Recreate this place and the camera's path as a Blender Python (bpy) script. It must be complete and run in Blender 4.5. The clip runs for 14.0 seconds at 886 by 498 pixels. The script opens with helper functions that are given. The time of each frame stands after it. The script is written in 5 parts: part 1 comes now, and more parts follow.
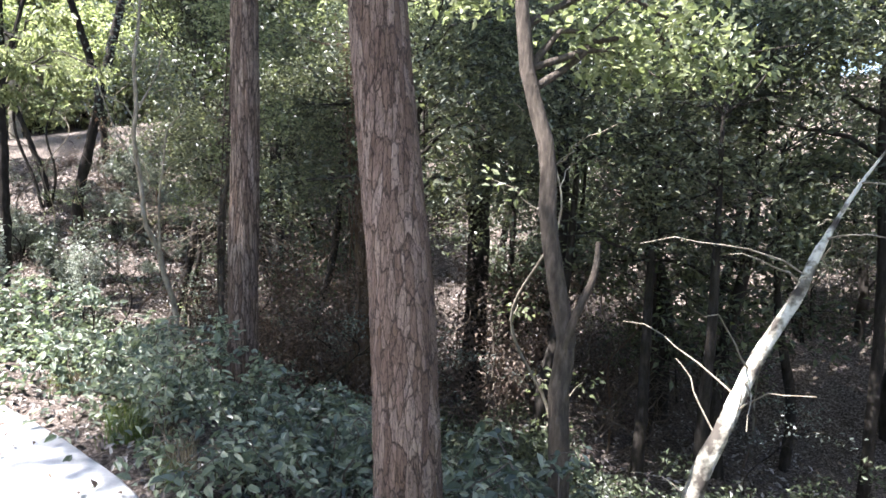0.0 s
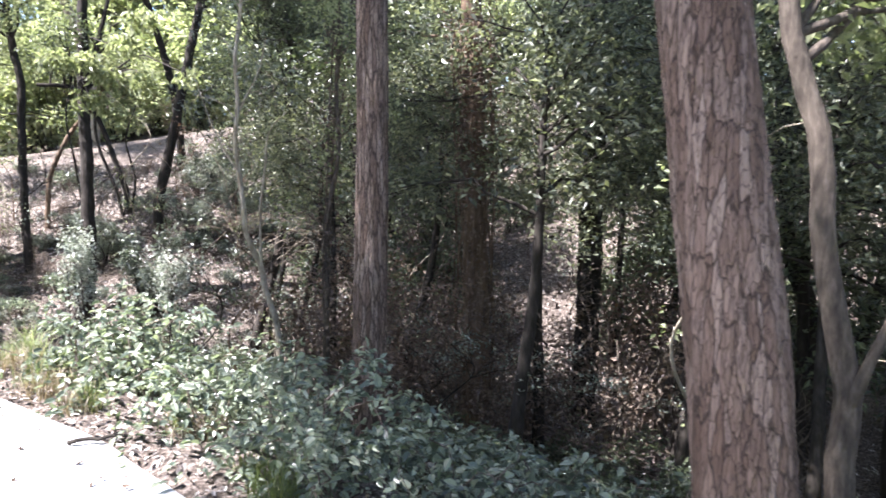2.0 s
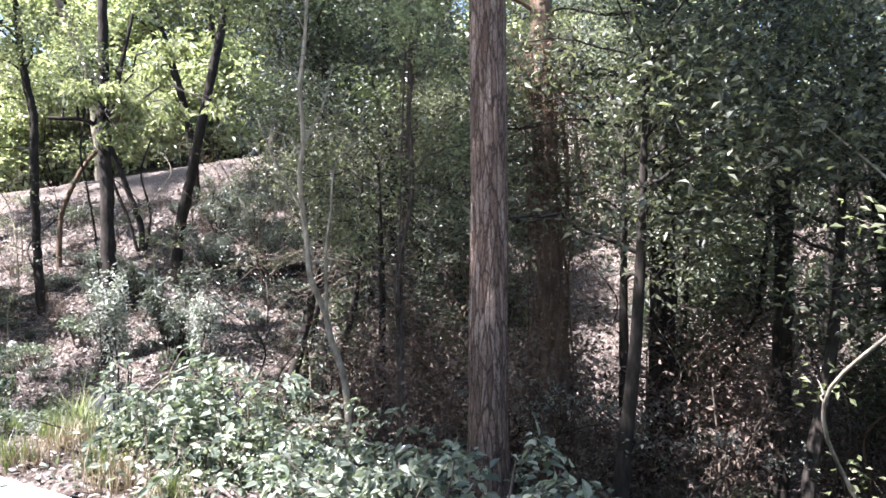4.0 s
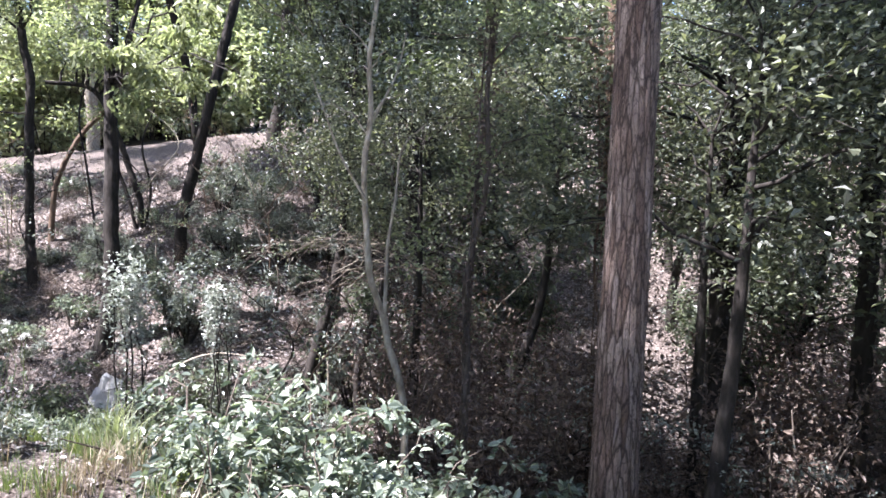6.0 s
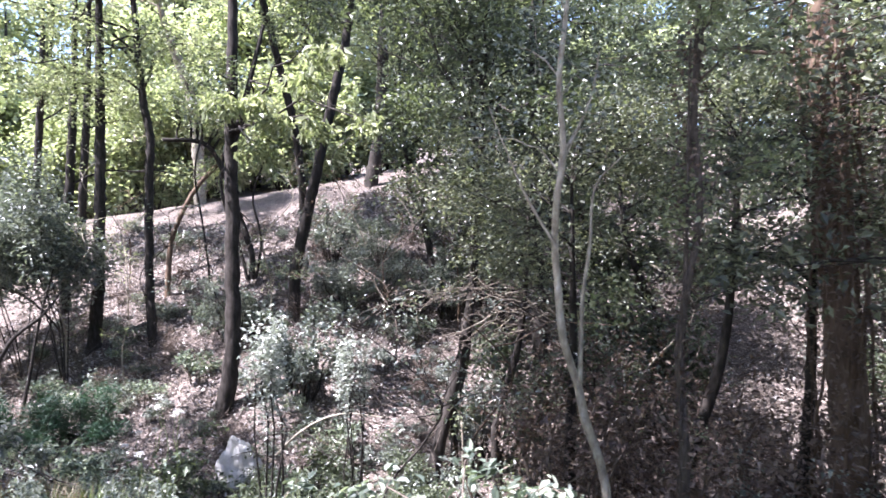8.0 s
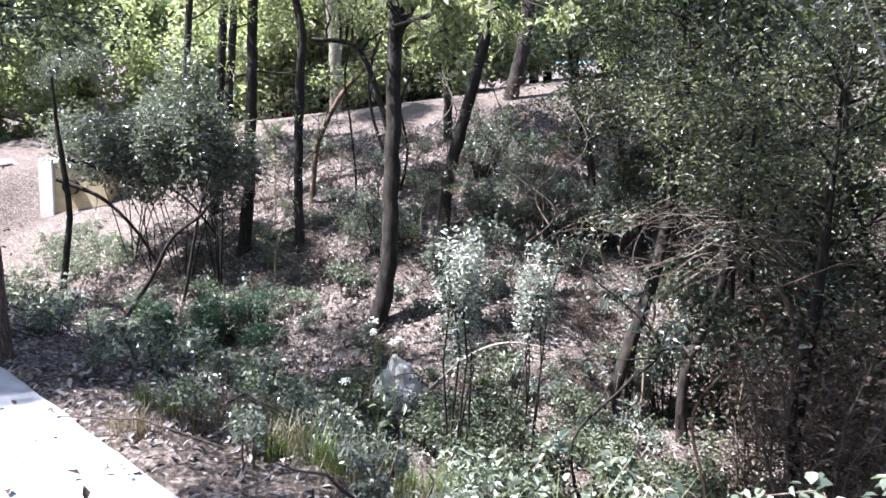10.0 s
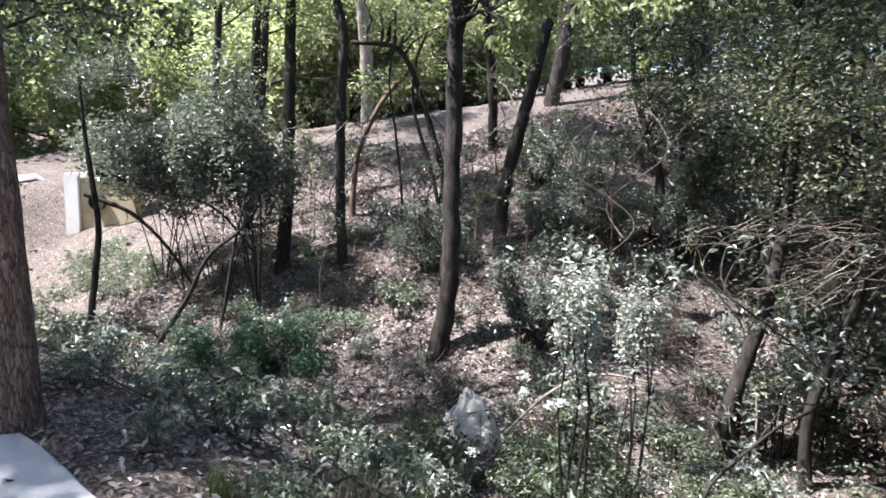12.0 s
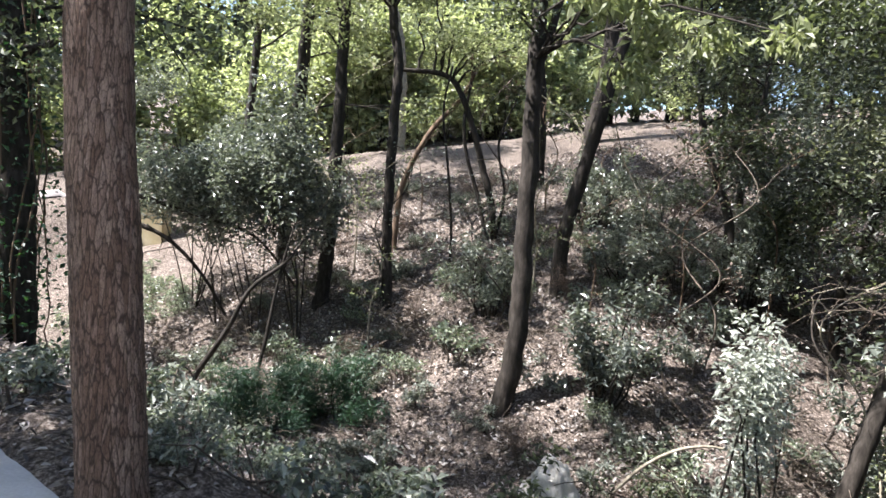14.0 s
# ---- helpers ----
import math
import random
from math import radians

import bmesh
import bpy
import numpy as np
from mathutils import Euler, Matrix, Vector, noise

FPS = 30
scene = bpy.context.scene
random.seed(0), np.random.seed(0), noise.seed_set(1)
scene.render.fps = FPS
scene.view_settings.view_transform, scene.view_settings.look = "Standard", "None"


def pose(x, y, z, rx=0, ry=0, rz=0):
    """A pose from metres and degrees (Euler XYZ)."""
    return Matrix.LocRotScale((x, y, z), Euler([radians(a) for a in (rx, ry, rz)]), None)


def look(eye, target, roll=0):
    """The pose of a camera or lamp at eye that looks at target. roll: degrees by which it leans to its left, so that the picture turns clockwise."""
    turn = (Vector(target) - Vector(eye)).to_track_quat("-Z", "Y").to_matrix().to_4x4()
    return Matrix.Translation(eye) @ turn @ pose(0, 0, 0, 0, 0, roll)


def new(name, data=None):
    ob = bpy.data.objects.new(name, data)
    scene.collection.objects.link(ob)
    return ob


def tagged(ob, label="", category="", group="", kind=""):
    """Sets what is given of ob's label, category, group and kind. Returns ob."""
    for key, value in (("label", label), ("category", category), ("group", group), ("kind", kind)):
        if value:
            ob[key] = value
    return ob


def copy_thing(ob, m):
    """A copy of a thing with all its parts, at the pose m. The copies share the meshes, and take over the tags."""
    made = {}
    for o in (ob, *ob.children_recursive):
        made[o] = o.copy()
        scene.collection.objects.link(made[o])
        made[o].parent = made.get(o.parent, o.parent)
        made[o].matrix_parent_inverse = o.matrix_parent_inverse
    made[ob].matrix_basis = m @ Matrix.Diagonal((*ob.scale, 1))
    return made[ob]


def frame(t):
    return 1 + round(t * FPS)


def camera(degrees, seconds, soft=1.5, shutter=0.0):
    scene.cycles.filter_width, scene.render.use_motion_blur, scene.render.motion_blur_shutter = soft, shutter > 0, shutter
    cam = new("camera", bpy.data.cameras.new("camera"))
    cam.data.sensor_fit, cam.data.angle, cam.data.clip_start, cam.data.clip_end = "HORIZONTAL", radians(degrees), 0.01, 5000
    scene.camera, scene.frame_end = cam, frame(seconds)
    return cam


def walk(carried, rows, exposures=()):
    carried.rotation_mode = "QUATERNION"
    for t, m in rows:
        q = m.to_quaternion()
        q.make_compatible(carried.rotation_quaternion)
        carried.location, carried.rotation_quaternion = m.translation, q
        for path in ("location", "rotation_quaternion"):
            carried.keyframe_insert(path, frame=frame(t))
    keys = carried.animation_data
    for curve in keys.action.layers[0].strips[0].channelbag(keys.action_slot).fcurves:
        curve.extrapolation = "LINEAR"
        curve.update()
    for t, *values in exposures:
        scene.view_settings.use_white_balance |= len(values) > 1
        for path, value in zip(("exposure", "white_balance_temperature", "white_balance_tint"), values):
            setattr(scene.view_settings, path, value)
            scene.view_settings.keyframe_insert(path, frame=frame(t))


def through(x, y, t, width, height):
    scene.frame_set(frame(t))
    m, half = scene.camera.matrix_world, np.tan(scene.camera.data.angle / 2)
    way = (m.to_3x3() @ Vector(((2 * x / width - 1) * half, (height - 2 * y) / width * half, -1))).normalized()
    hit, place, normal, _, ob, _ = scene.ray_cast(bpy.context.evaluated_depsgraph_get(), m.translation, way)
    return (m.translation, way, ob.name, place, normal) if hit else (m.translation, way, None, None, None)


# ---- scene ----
PATH = [
    (0, (-0.185, -0.03, 1.468), (-0.065, 1.955, 1.253), 1.4),
    (0.5, (-0.344, 0.151, 1.457), (-0.204, 2.137, 1.267), 0.6),
    (1, (-0.515, 0.372, 1.48), (-0.487, 2.36, 1.268), 1.8),
    (1.5, (-0.696, 0.587, 1.511), (-0.564, 2.572, 1.309), 0.9),
    (2, (-0.906, 0.791, 1.467), (-0.948, 2.779, 1.254), 0.6),
    (2.5, (-1.157, 0.878, 1.509), (-1.358, 2.865, 1.393), 1.1),
    (2.7, (-1.279, 0.995, 1.435), (-1.44, 2.987, 1.342), 3.2),
    (4.8, (-2.04, 1.682, 1.62), (-2.004, 3.675, 1.462), -2.0),
    (5, (-2.131, 1.759, 1.595), (-2.111, 3.754, 1.451), 0.6),
    (5.5, (-2.373, 2.022, 1.595), (-2.579, 4.008, 1.485), -1.6),
    (6, (-2.569, 2.167, 1.603), (-2.544, 4.159, 1.426), 2.2),
    (6.5, (-2.759, 2.392, 1.611), (-2.782, 4.379, 1.388), 0.9),
    (7, (-2.947, 2.701, 1.636), (-3.209, 4.674, 1.445), -2.2),
    (7.5, (-3.192, 2.789, 1.6), (-3.314, 4.779, 1.443), 1.6),
    (8, (-3.435, 2.93, 1.634), (-3.651, 4.918, 1.574), -0.0),
    (8.5, (-3.78, 3.122, 1.621), (-4.241, 5.063, 1.478), 1.7),
    (8.7, (-3.896, 3.204, 1.598), (-4.442, 5.117, 1.393), 1.3),
    (10.8, (-4.945, 4.048, 1.458), (-5.433, 5.96, 1.132), 3.6),
    (11, (-5.02, 4.109, 1.455), (-5.49, 6.025, 1.126), 3.3),
    (11.5, (-5.206, 4.207, 1.498), (-5.691, 6.125, 1.203), 2.0),
    (12, (-5.555, 4.54, 1.388), (-6.128, 6.437, 1.114), 1.9),
    (12.5, (-5.706, 4.619, 1.424), (-6.387, 6.46, 1.043), 2.3),
    (13, (-6.06, 4.84, 1.42), (-6.702, 6.713, 1.136), 2.8),
    (13.5, (-6.383, 4.942, 1.409), (-7.001, 6.836, 1.233), 3.7),
    (14, (-6.642, 4.967, 1.423), (-7.228, 6.87, 1.238), 4.3),
]
cam = camera(68.0, 14.0, soft=1.6, shutter=0.2)
walk(cam, [(t, look(eye, target, roll)) for t, eye, target, roll in PATH],
     exposures=[(0.0, 2.7, 6150, 16), (0.5, 3.32, 6150, 16), (1.0, 3.6, 6100, 17), (1.5, 3.38, 6100, 18), (2.5, 2.42, 6050, 19), (5.0, 2.8, 5950, 21), (6.0, 2.5, 5850, 22),
                (7.5, 2.56, 5850, 25), (8.0, 2.7, 5800, 25), (8.5, 2.74, 5800, 24), (11.0, 2.16, 5800, 17), (12.5, 2.16, 6100, 16), (14.0, 2.18, 6300, 14)])




# ---- daylight ----
SUN_TO = Vector((-0.47, -0.20, 0.85)).normalized()
world = bpy.data.worlds.new("sky")
scene.world = world
world.use_nodes = True
wn = world.node_tree
sky = wn.nodes.new("ShaderNodeTexSky")
sky.sky_type, sky.sun_disc = "NISHITA", False
sky.sun_elevation = math.asin(SUN_TO.z)
sky.sun_rotation = math.atan2(SUN_TO.x, SUN_TO.y)
wn.nodes["Background"].inputs["Strength"].default_value = 0.088
wn.links.new(sky.outputs["Color"], wn.nodes["Background"].inputs["Color"])
lamp = bpy.data.lights.new("sun", "SUN")
lamp.energy, lamp.angle, lamp.color = 5.0, radians(0.6), (1.0, 0.97, 0.92)
sun = new("sun", lamp)
sun.matrix_world = look(SUN_TO * 60, (0, 0, 0))


# ---- materials ----
def material(name, build):
    m = bpy.data.materials.new(name)
    m.use_nodes = True
    nt = m.node_tree
    build(nt, nt.nodes["Principled BSDF"])
    return m


def node(nt, kind, **values):
    n = nt.nodes.new(kind)
    for key, value in values.items():
        n.inputs[key].default_value = value
    return n


def ramp(nt, source, stops):
    r = nt.nodes.new("ShaderNodeValToRGB")
    while len(r.color_ramp.elements) < len(stops):
        r.color_ramp.elements.new(0.5)
    for e, (at, c) in zip(r.color_ramp.elements, stops):
        e.position, e.color = at, (*c, 1)
    nt.links.new(source, r.inputs["Fac"])
    return r.outputs["Color"]


def coords(nt, scale=(1, 1, 1)):
    c = nt.nodes.new("ShaderNodeTexCoord")
    m = nt.nodes.new("ShaderNodeMapping")
    m.inputs["Scale"].default_value = scale
    nt.links.new(c.outputs["Object"], m.inputs["Vector"])
    return m.outputs["Vector"]


def noise_of(nt, vec, scale, detail=6.0, rough=0.6):
    n = node(nt, "ShaderNodeTexNoise", Scale=scale, Detail=detail, Roughness=rough)
    nt.links.new(vec, n.inputs["Vector"])
    return n.outputs["Fac"]


def mixed(nt, fac, a, b, how="MIX"):
    m = nt.nodes.new("ShaderNodeMix")
    m.data_type, m.blend_type = "RGBA", how
    if isinstance(fac, float):
        m.inputs["Factor"].default_value = fac
    else:
        nt.links.new(fac, m.inputs["Factor"])
    for sock, value in ((m.inputs["A"], a), (m.inputs["B"], b)):
        if isinstance(value, tuple):
            sock.default_value = (*value, 1)
        else:
            nt.links.new(value, sock)
    return m.outputs["Result"]


def bumped(nt, p, height, strength, distance):
    b = node(nt, "ShaderNodeBump", Strength=strength, Distance=distance)
    nt.links.new(height, b.inputs["Height"])
    nt.links.new(b.outputs["Normal"], p.inputs["Normal"])


def leaf_material(name, dark, mid, light, through=0.35, rough=0.42, glow=(1.5, 1.6, 0.6)):
    def build(nt, p):
        g = nt.nodes.new("ShaderNodeNewGeometry")
        o = nt.nodes.new("ShaderNodeObjectInfo")
        mean = nt.nodes.new("ShaderNodeMath")
        mean.operation = "MULTIPLY_ADD"
        nt.links.new(o.outputs["Random"], mean.inputs[0])
        mean.inputs[1].default_value = 0.3
        nt.links.new(g.outputs["Random Per Island"], mean.inputs[2])
        tone = ramp(nt, mean.outputs[0], [(0.05, dark), (0.6, mid), (1.1, light)])
        vein = noise_of(nt, coords(nt), 45.0, 3.0)
        tone = mixed(nt, 0.45, tone, ramp(nt, vein, [(0.3, (0.45, 0.45, 0.45)), (0.7, (1, 1, 1))]), "MULTIPLY")
        nt.links.new(tone, p.inputs["Base Color"])
        p.inputs["Roughness"].default_value = rough
        p.inputs["Specular IOR Level"].default_value = 0.55
        back = nt.nodes.new("ShaderNodeBsdfTranslucent")
        nt.links.new(mixed(nt, 1.0, tone, glow, "MULTIPLY"), back.inputs["Color"])
        both = nt.nodes.new("ShaderNodeMixShader")
        both.inputs["Fac"].default_value = through
        nt.links.new(p.outputs[0], both.inputs[1])
        nt.links.new(back.outputs[0], both.inputs[2])
        nt.links.new(both.outputs[0], nt.nodes["Material Output"].inputs["Surface"])
    return material(name, build)


LEAF_OAK = leaf_material("leaf_holm_oak", (0.03, 0.034, 0.024), (0.06, 0.076, 0.045), (0.17, 0.195, 0.12), 0.3, 0.42, (1.3, 1.4, 0.75))
LEAF_BOUGH = leaf_material("leaf_fresh_oak", (0.045, 0.05, 0.036), (0.105, 0.118, 0.078), (0.25, 0.265, 0.18), 0.35, 0.38, (1.3, 1.35, 0.8))
LEAF_LAUREL = leaf_material("leaf_laurel", (0.055, 0.064, 0.055), (0.14, 0.16, 0.135), (0.33, 0.35, 0.30), 0.25, 0.32, (1.3, 1.4, 0.9))
# yellow-green leaf, its tone raised to carry the sun on lit crowns
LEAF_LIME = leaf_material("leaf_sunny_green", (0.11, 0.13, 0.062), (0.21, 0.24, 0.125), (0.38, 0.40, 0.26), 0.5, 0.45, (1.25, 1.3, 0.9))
# laurel leaf whitened to stand for full sun on the lit shrub
LEAF_LAUREL_LIT = leaf_material("leaf_laurel_sunlit", (0.09, 0.1, 0.085), (0.28, 0.3, 0.255), (0.55, 0.57, 0.51), 0.22, 0.28, (1.2, 1.3, 1.0))
# sunlight on the far foliage is put into this paler leaf colour
LEAF_SUNLIT = leaf_material("leaf_pale_sunlit", (0.17, 0.195, 0.105), (0.33, 0.365, 0.225), (0.52, 0.55, 0.38), 0.5, 0.45, (1.35, 1.4, 0.9))
LEAF_BRAMBLE = leaf_material("leaf_bramble", (0.04, 0.052, 0.04), (0.125, 0.155, 0.115), (0.34, 0.37, 0.285), 0.3, 0.3, (1.3, 1.45, 0.85))
LEAF_DARK = leaf_material("leaf_dark_broom", (0.010, 0.035, 0.02), (0.02, 0.06, 0.032), (0.035, 0.085, 0.04), 0.25, 0.5)
LEAF_DRY = leaf_material("leaf_dry", (0.045, 0.03, 0.022), (0.10, 0.07, 0.052), (0.21, 0.16, 0.125), 0.2, 0.6, (1.2, 0.9, 0.6))
LEAF_STRAW = leaf_material("dry_grass", (0.12, 0.095, 0.06), (0.22, 0.18, 0.115), (0.38, 0.33, 0.23), 0.3, 0.6, (1.1, 1.0, 0.7))
LEAF_GRASS = leaf_material("green_grass", (0.05, 0.075, 0.03), (0.10, 0.135, 0.055), (0.19, 0.22, 0.10), 0.4, 0.45)
LEAF_LITTER = leaf_material("leaf_litter", (0.035, 0.028, 0.025), (0.15, 0.125, 0.112), (0.52, 0.475, 0.44), 0.1, 0.6, (1, 0.9, 0.8))
PETAL = leaf_material("white_petal", (0.6, 0.6, 0.55), (0.75, 0.75, 0.7), (0.85, 0.85, 0.8), 0.3, 0.5, (1, 1, 0.95))


def bark_material(name, dark, mid, light, stretch=(14, 14, 3.2), bump=0.6):
    def build(nt, p):
        v = coords(nt, stretch)
        big = noise_of(nt, v, 1.0, 8.0, 0.65)
        tone = ramp(nt, big, [(0.3, dark), (0.5, mid), (0.72, light)])
        blotch = noise_of(nt, coords(nt, (1, 1, 1)), 3.5, 4.0)
        tone = mixed(nt, 0.5, tone, ramp(nt, blotch, [(0.35, (0.5, 0.52, 0.5)), (0.65, (1, 1, 1))]), "MULTIPLY")
        nt.links.new(tone, p.inputs["Base Color"])
        p.inputs["Roughness"].default_value = 0.9
        p.inputs["Specular IOR Level"].default_value = 0.2
        bumped(nt, p, big, bump, 0.03)
    return material(name, build)


def pine_bark(name, plates, flakes, tones, gap=0.09, depth=0.012):
    """Bark split into upright plates: broad cracks round the plates, finer ones across them."""
    def build(nt, p):
        def cells(scale, wobble):
            v = coords(nt, scale)
            warp = node(nt, "ShaderNodeTexNoise", Scale=1.3, Detail=3.0)
            nt.links.new(v, warp.inputs["Vector"])
            add = nt.nodes.new("ShaderNodeMix")
            add.data_type, add.blend_type, add.clamp_result = "RGBA", "LINEAR_LIGHT", False
            add.inputs["Factor"].default_value = wobble
            nt.links.new(v, add.inputs["A"])
            nt.links.new(warp.outputs["Color"], add.inputs["B"])
            edge, tone = (node(nt, "ShaderNodeTexVoronoi", Scale=1.0) for _ in range(2))
            edge.feature = "DISTANCE_TO_EDGE"
            for n in (edge, tone):
                nt.links.new(add.outputs["Result"], n.inputs["Vector"])
            return edge.outputs["Distance"], tone.outputs["Color"]
        crack, plate = cells(plates, 0.32)
        fine, flake = cells(flakes, 0.4)
        tone = ramp(nt, plate, list(zip((0.15, 0.5, 0.85), tones)))
        tone = mixed(nt, 0.45, tone, ramp(nt, flake, [(0.2, (0.6, 0.57, 0.55)), (0.8, (1.2, 1.18, 1.15))]), "MULTIPLY")
        grain = noise_of(nt, coords(nt, (90, 90, 16)), 1.0, 8.0, 0.7)
        tone = mixed(nt, 0.7, tone, ramp(nt, grain, [(0.32, (0.5, 0.47, 0.45)), (0.66, (1.15, 1.13, 1.1))]), "MULTIPLY")
        blotch = noise_of(nt, coords(nt, (2.6, 2.6, 1.4)), 1.0, 4.0)
        tone = mixed(nt, 0.6, tone, ramp(nt, blotch, [(0.36, (0.66, 0.58, 0.53)), (0.64, (1.05, 1.06, 1.07))]), "MULTIPLY")
        dark = (0.03, 0.02, 0.016)
        tone = mixed(nt, ramp(nt, fine, [(0.0, (0.75, 0.75, 0.75)), (0.07, (0, 0, 0))]), tone, dark)
        tone = mixed(nt, ramp(nt, crack, [(0.01, (0.85, 0.85, 0.85)), (gap, (0, 0, 0))]), tone, dark)
        nt.links.new(tone, p.inputs["Base Color"])
        p.inputs["Roughness"].default_value = 0.88
        p.inputs["Specular IOR Level"].default_value = 0.25
        lift = ramp(nt, crack, [(0.0, (0, 0, 0)), (gap * 1.6, (0.75, 0.75, 0.75))])
        lift = mixed(nt, 0.3, lift, ramp(nt, fine, [(0.0, (0, 0, 0)), (0.12, (1, 1, 1))]))
        bumped(nt, p, mixed(nt, 0.25, lift, grain), 0.9, depth)
    return material(name, build)


PLATED = ((0.15, 0.105, 0.085), (0.215, 0.16, 0.135), (0.30, 0.24, 0.21))
BARK_PINE = pine_bark("pine_bark", (36, 36, 5.2), (80, 80, 16), PLATED, 0.055)
BARK_FURROWED = pine_bark("furrowed_pine_bark", (30, 30, 3.6), (70, 70, 14), ((0.16, 0.115, 0.095), (0.235, 0.18, 0.152), (0.34, 0.28, 0.245)), 0.12, 0.02)
BARK_FLAKY = pine_bark("flaky_pine_bark", (52, 52, 8.5), (120, 120, 30), ((0.17, 0.115, 0.092), (0.225, 0.162, 0.134), (0.30, 0.232, 0.2)), 0.11, 0.008)
BARK_DARK = bark_material("dark_bark", (0.015, 0.012, 0.01), (0.036, 0.03, 0.025), (0.075, 0.064, 0.055), (18, 18, 5))
BARK_GREY = bark_material("grey_brown_bark", (0.04, 0.032, 0.026), (0.09, 0.072, 0.058), (0.17, 0.142, 0.116), (34, 34, 9), 0.9)
BARK_BROWN = bark_material("brown_bark", (0.07, 0.045, 0.03), (0.14, 0.095, 0.065), (0.24, 0.175, 0.13))
BARK_PALE = bark_material("pale_bark", (0.16, 0.13, 0.10), (0.30, 0.26, 0.2), (0.48, 0.44, 0.36), (20, 20, 9), 0.3)
BARK_TWIG = bark_material("dry_twig_bark", (0.06, 0.047, 0.038), (0.13, 0.104, 0.083), (0.24, 0.2, 0.163), (30, 30, 10), 0.2)


def lichen_build(nt, p):
    v = coords(nt, (7, 7, 7))
    spots = noise_of(nt, v, 1.0, 5.0, 0.6)
    tone = ramp(nt, spots, [(0.40, (0.06, 0.05, 0.04)), (0.50, (0.28, 0.26, 0.21)), (0.56, (0.62, 0.6, 0.52))])
    nt.links.new(tone, p.inputs["Base Color"])
    p.inputs["Roughness"].default_value = 0.85
    bumped(nt, p, noise_of(nt, v, 6.0), 0.5, 0.01)


BARK_LICHEN = material("lichen_spotted_bark", lichen_build)


def soil_build(nt, p):
    v = coords(nt)
    fine = noise_of(nt, v, 32.0, 10.0, 0.72)
    mid = noise_of(nt, v, 5.5, 8.0, 0.65)
    big = noise_of(nt, v, 0.5, 4.0, 0.5)
    tone = ramp(nt, fine, [(0.37, (0.025, 0.021, 0.018)), (0.5, (0.115, 0.096, 0.084)), (0.62, (0.36, 0.32, 0.29))])
    tone = mixed(nt, 0.5, tone, ramp(nt, mid, [(0.36, (0.42, 0.39, 0.37)), (0.60, (1.05, 1.0, 0.98))]), "MULTIPLY")
    tone = mixed(nt, 0.5, tone, ramp(nt, big, [(0.35, (0.72, 0.66, 0.6)), (0.65, (1.15, 1.1, 1.05))]), "MULTIPLY")
    nt.links.new(tone, p.inputs["Base Color"])
    p.inputs["Roughness"].default_value = 0.95
    p.inputs["Specular IOR Level"].default_value = 0.15
    bumped(nt, p, fine, 0.9, 0.03)


SOIL = material("leaf_strewn_soil", soil_build)


def concrete_of(a, b, c, grit=60.0):
    def build(nt, p):
        v = coords(nt)
        fine = noise_of(nt, v, grit, 8.0, 0.7)
        big = noise_of(nt, v, 1.3, 6.0, 0.65)
        tone = ramp(nt, big, [(0.3, a), (0.5, b), (0.7, c)])
        tone = mixed(nt, 0.4, tone, ramp(nt, fine, [(0.32, (0.6, 0.59, 0.58)), (0.6, (1.05, 1.05, 1.05))]), "MULTIPLY")
        nt.links.new(tone, p.inputs["Base Color"])
        p.inputs["Roughness"].default_value = 0.9
        bumped(nt, p, fine, 0.35, 0.008)
    return material("worn_concrete", build)


CONCRETE = concrete_of((0.37, 0.367, 0.37), (0.47, 0.467, 0.468), (0.55, 0.547, 0.545))
DIRT = concrete_of((0.26, 0.235, 0.225), (0.38, 0.35, 0.335), (0.52, 0.49, 0.47), 25.0)
WHITEWASH = concrete_of((0.62, 0.6, 0.56), (0.76, 0.75, 0.71), (0.82, 0.81, 0.78))
OCHRE = concrete_of((0.34, 0.27, 0.15), (0.47, 0.39, 0.24), (0.56, 0.49, 0.33))
LIMESTONE = concrete_of((0.38, 0.36, 0.33), (0.55, 0.53, 0.49), (0.66, 0.64, 0.6), 20.0)


# ---- mesh helpers ----
def mesh_of(name, verts, faces, mat, smooth=True):
    """A mesh from an (n, 3) array and an (m, 4) or (m, 3) array of corners."""
    verts, faces = np.asarray(verts, np.float32), np.asarray(faces, np.int32)
    me = bpy.data.meshes.new(name)
    k = faces.shape[1]
    me.vertices.add(len(verts))
    me.vertices.foreach_set("co", verts.ravel())
    me.loops.add(faces.size)
    me.loops.foreach_set("vertex_index", faces.ravel())
    me.polygons.add(len(faces))
    me.polygons.foreach_set("loop_start", np.arange(0, faces.size, k, dtype=np.int32))
    me.polygons.foreach_set("use_smooth", np.full(len(faces), smooth))
    me.update(calc_edges=True)
    me.validate()
    me.materials.append(mat)
    return me


def thing(name, at, label, category, group=""):
    ob = new(name)
    ob.location = at
    ob.empty_display_size = 0.2
    return tagged(ob, label, category, group)


def part(name, me, parent, label=""):
    ob = new(name, me)
    ob.parent = parent
    return tagged(ob, label)


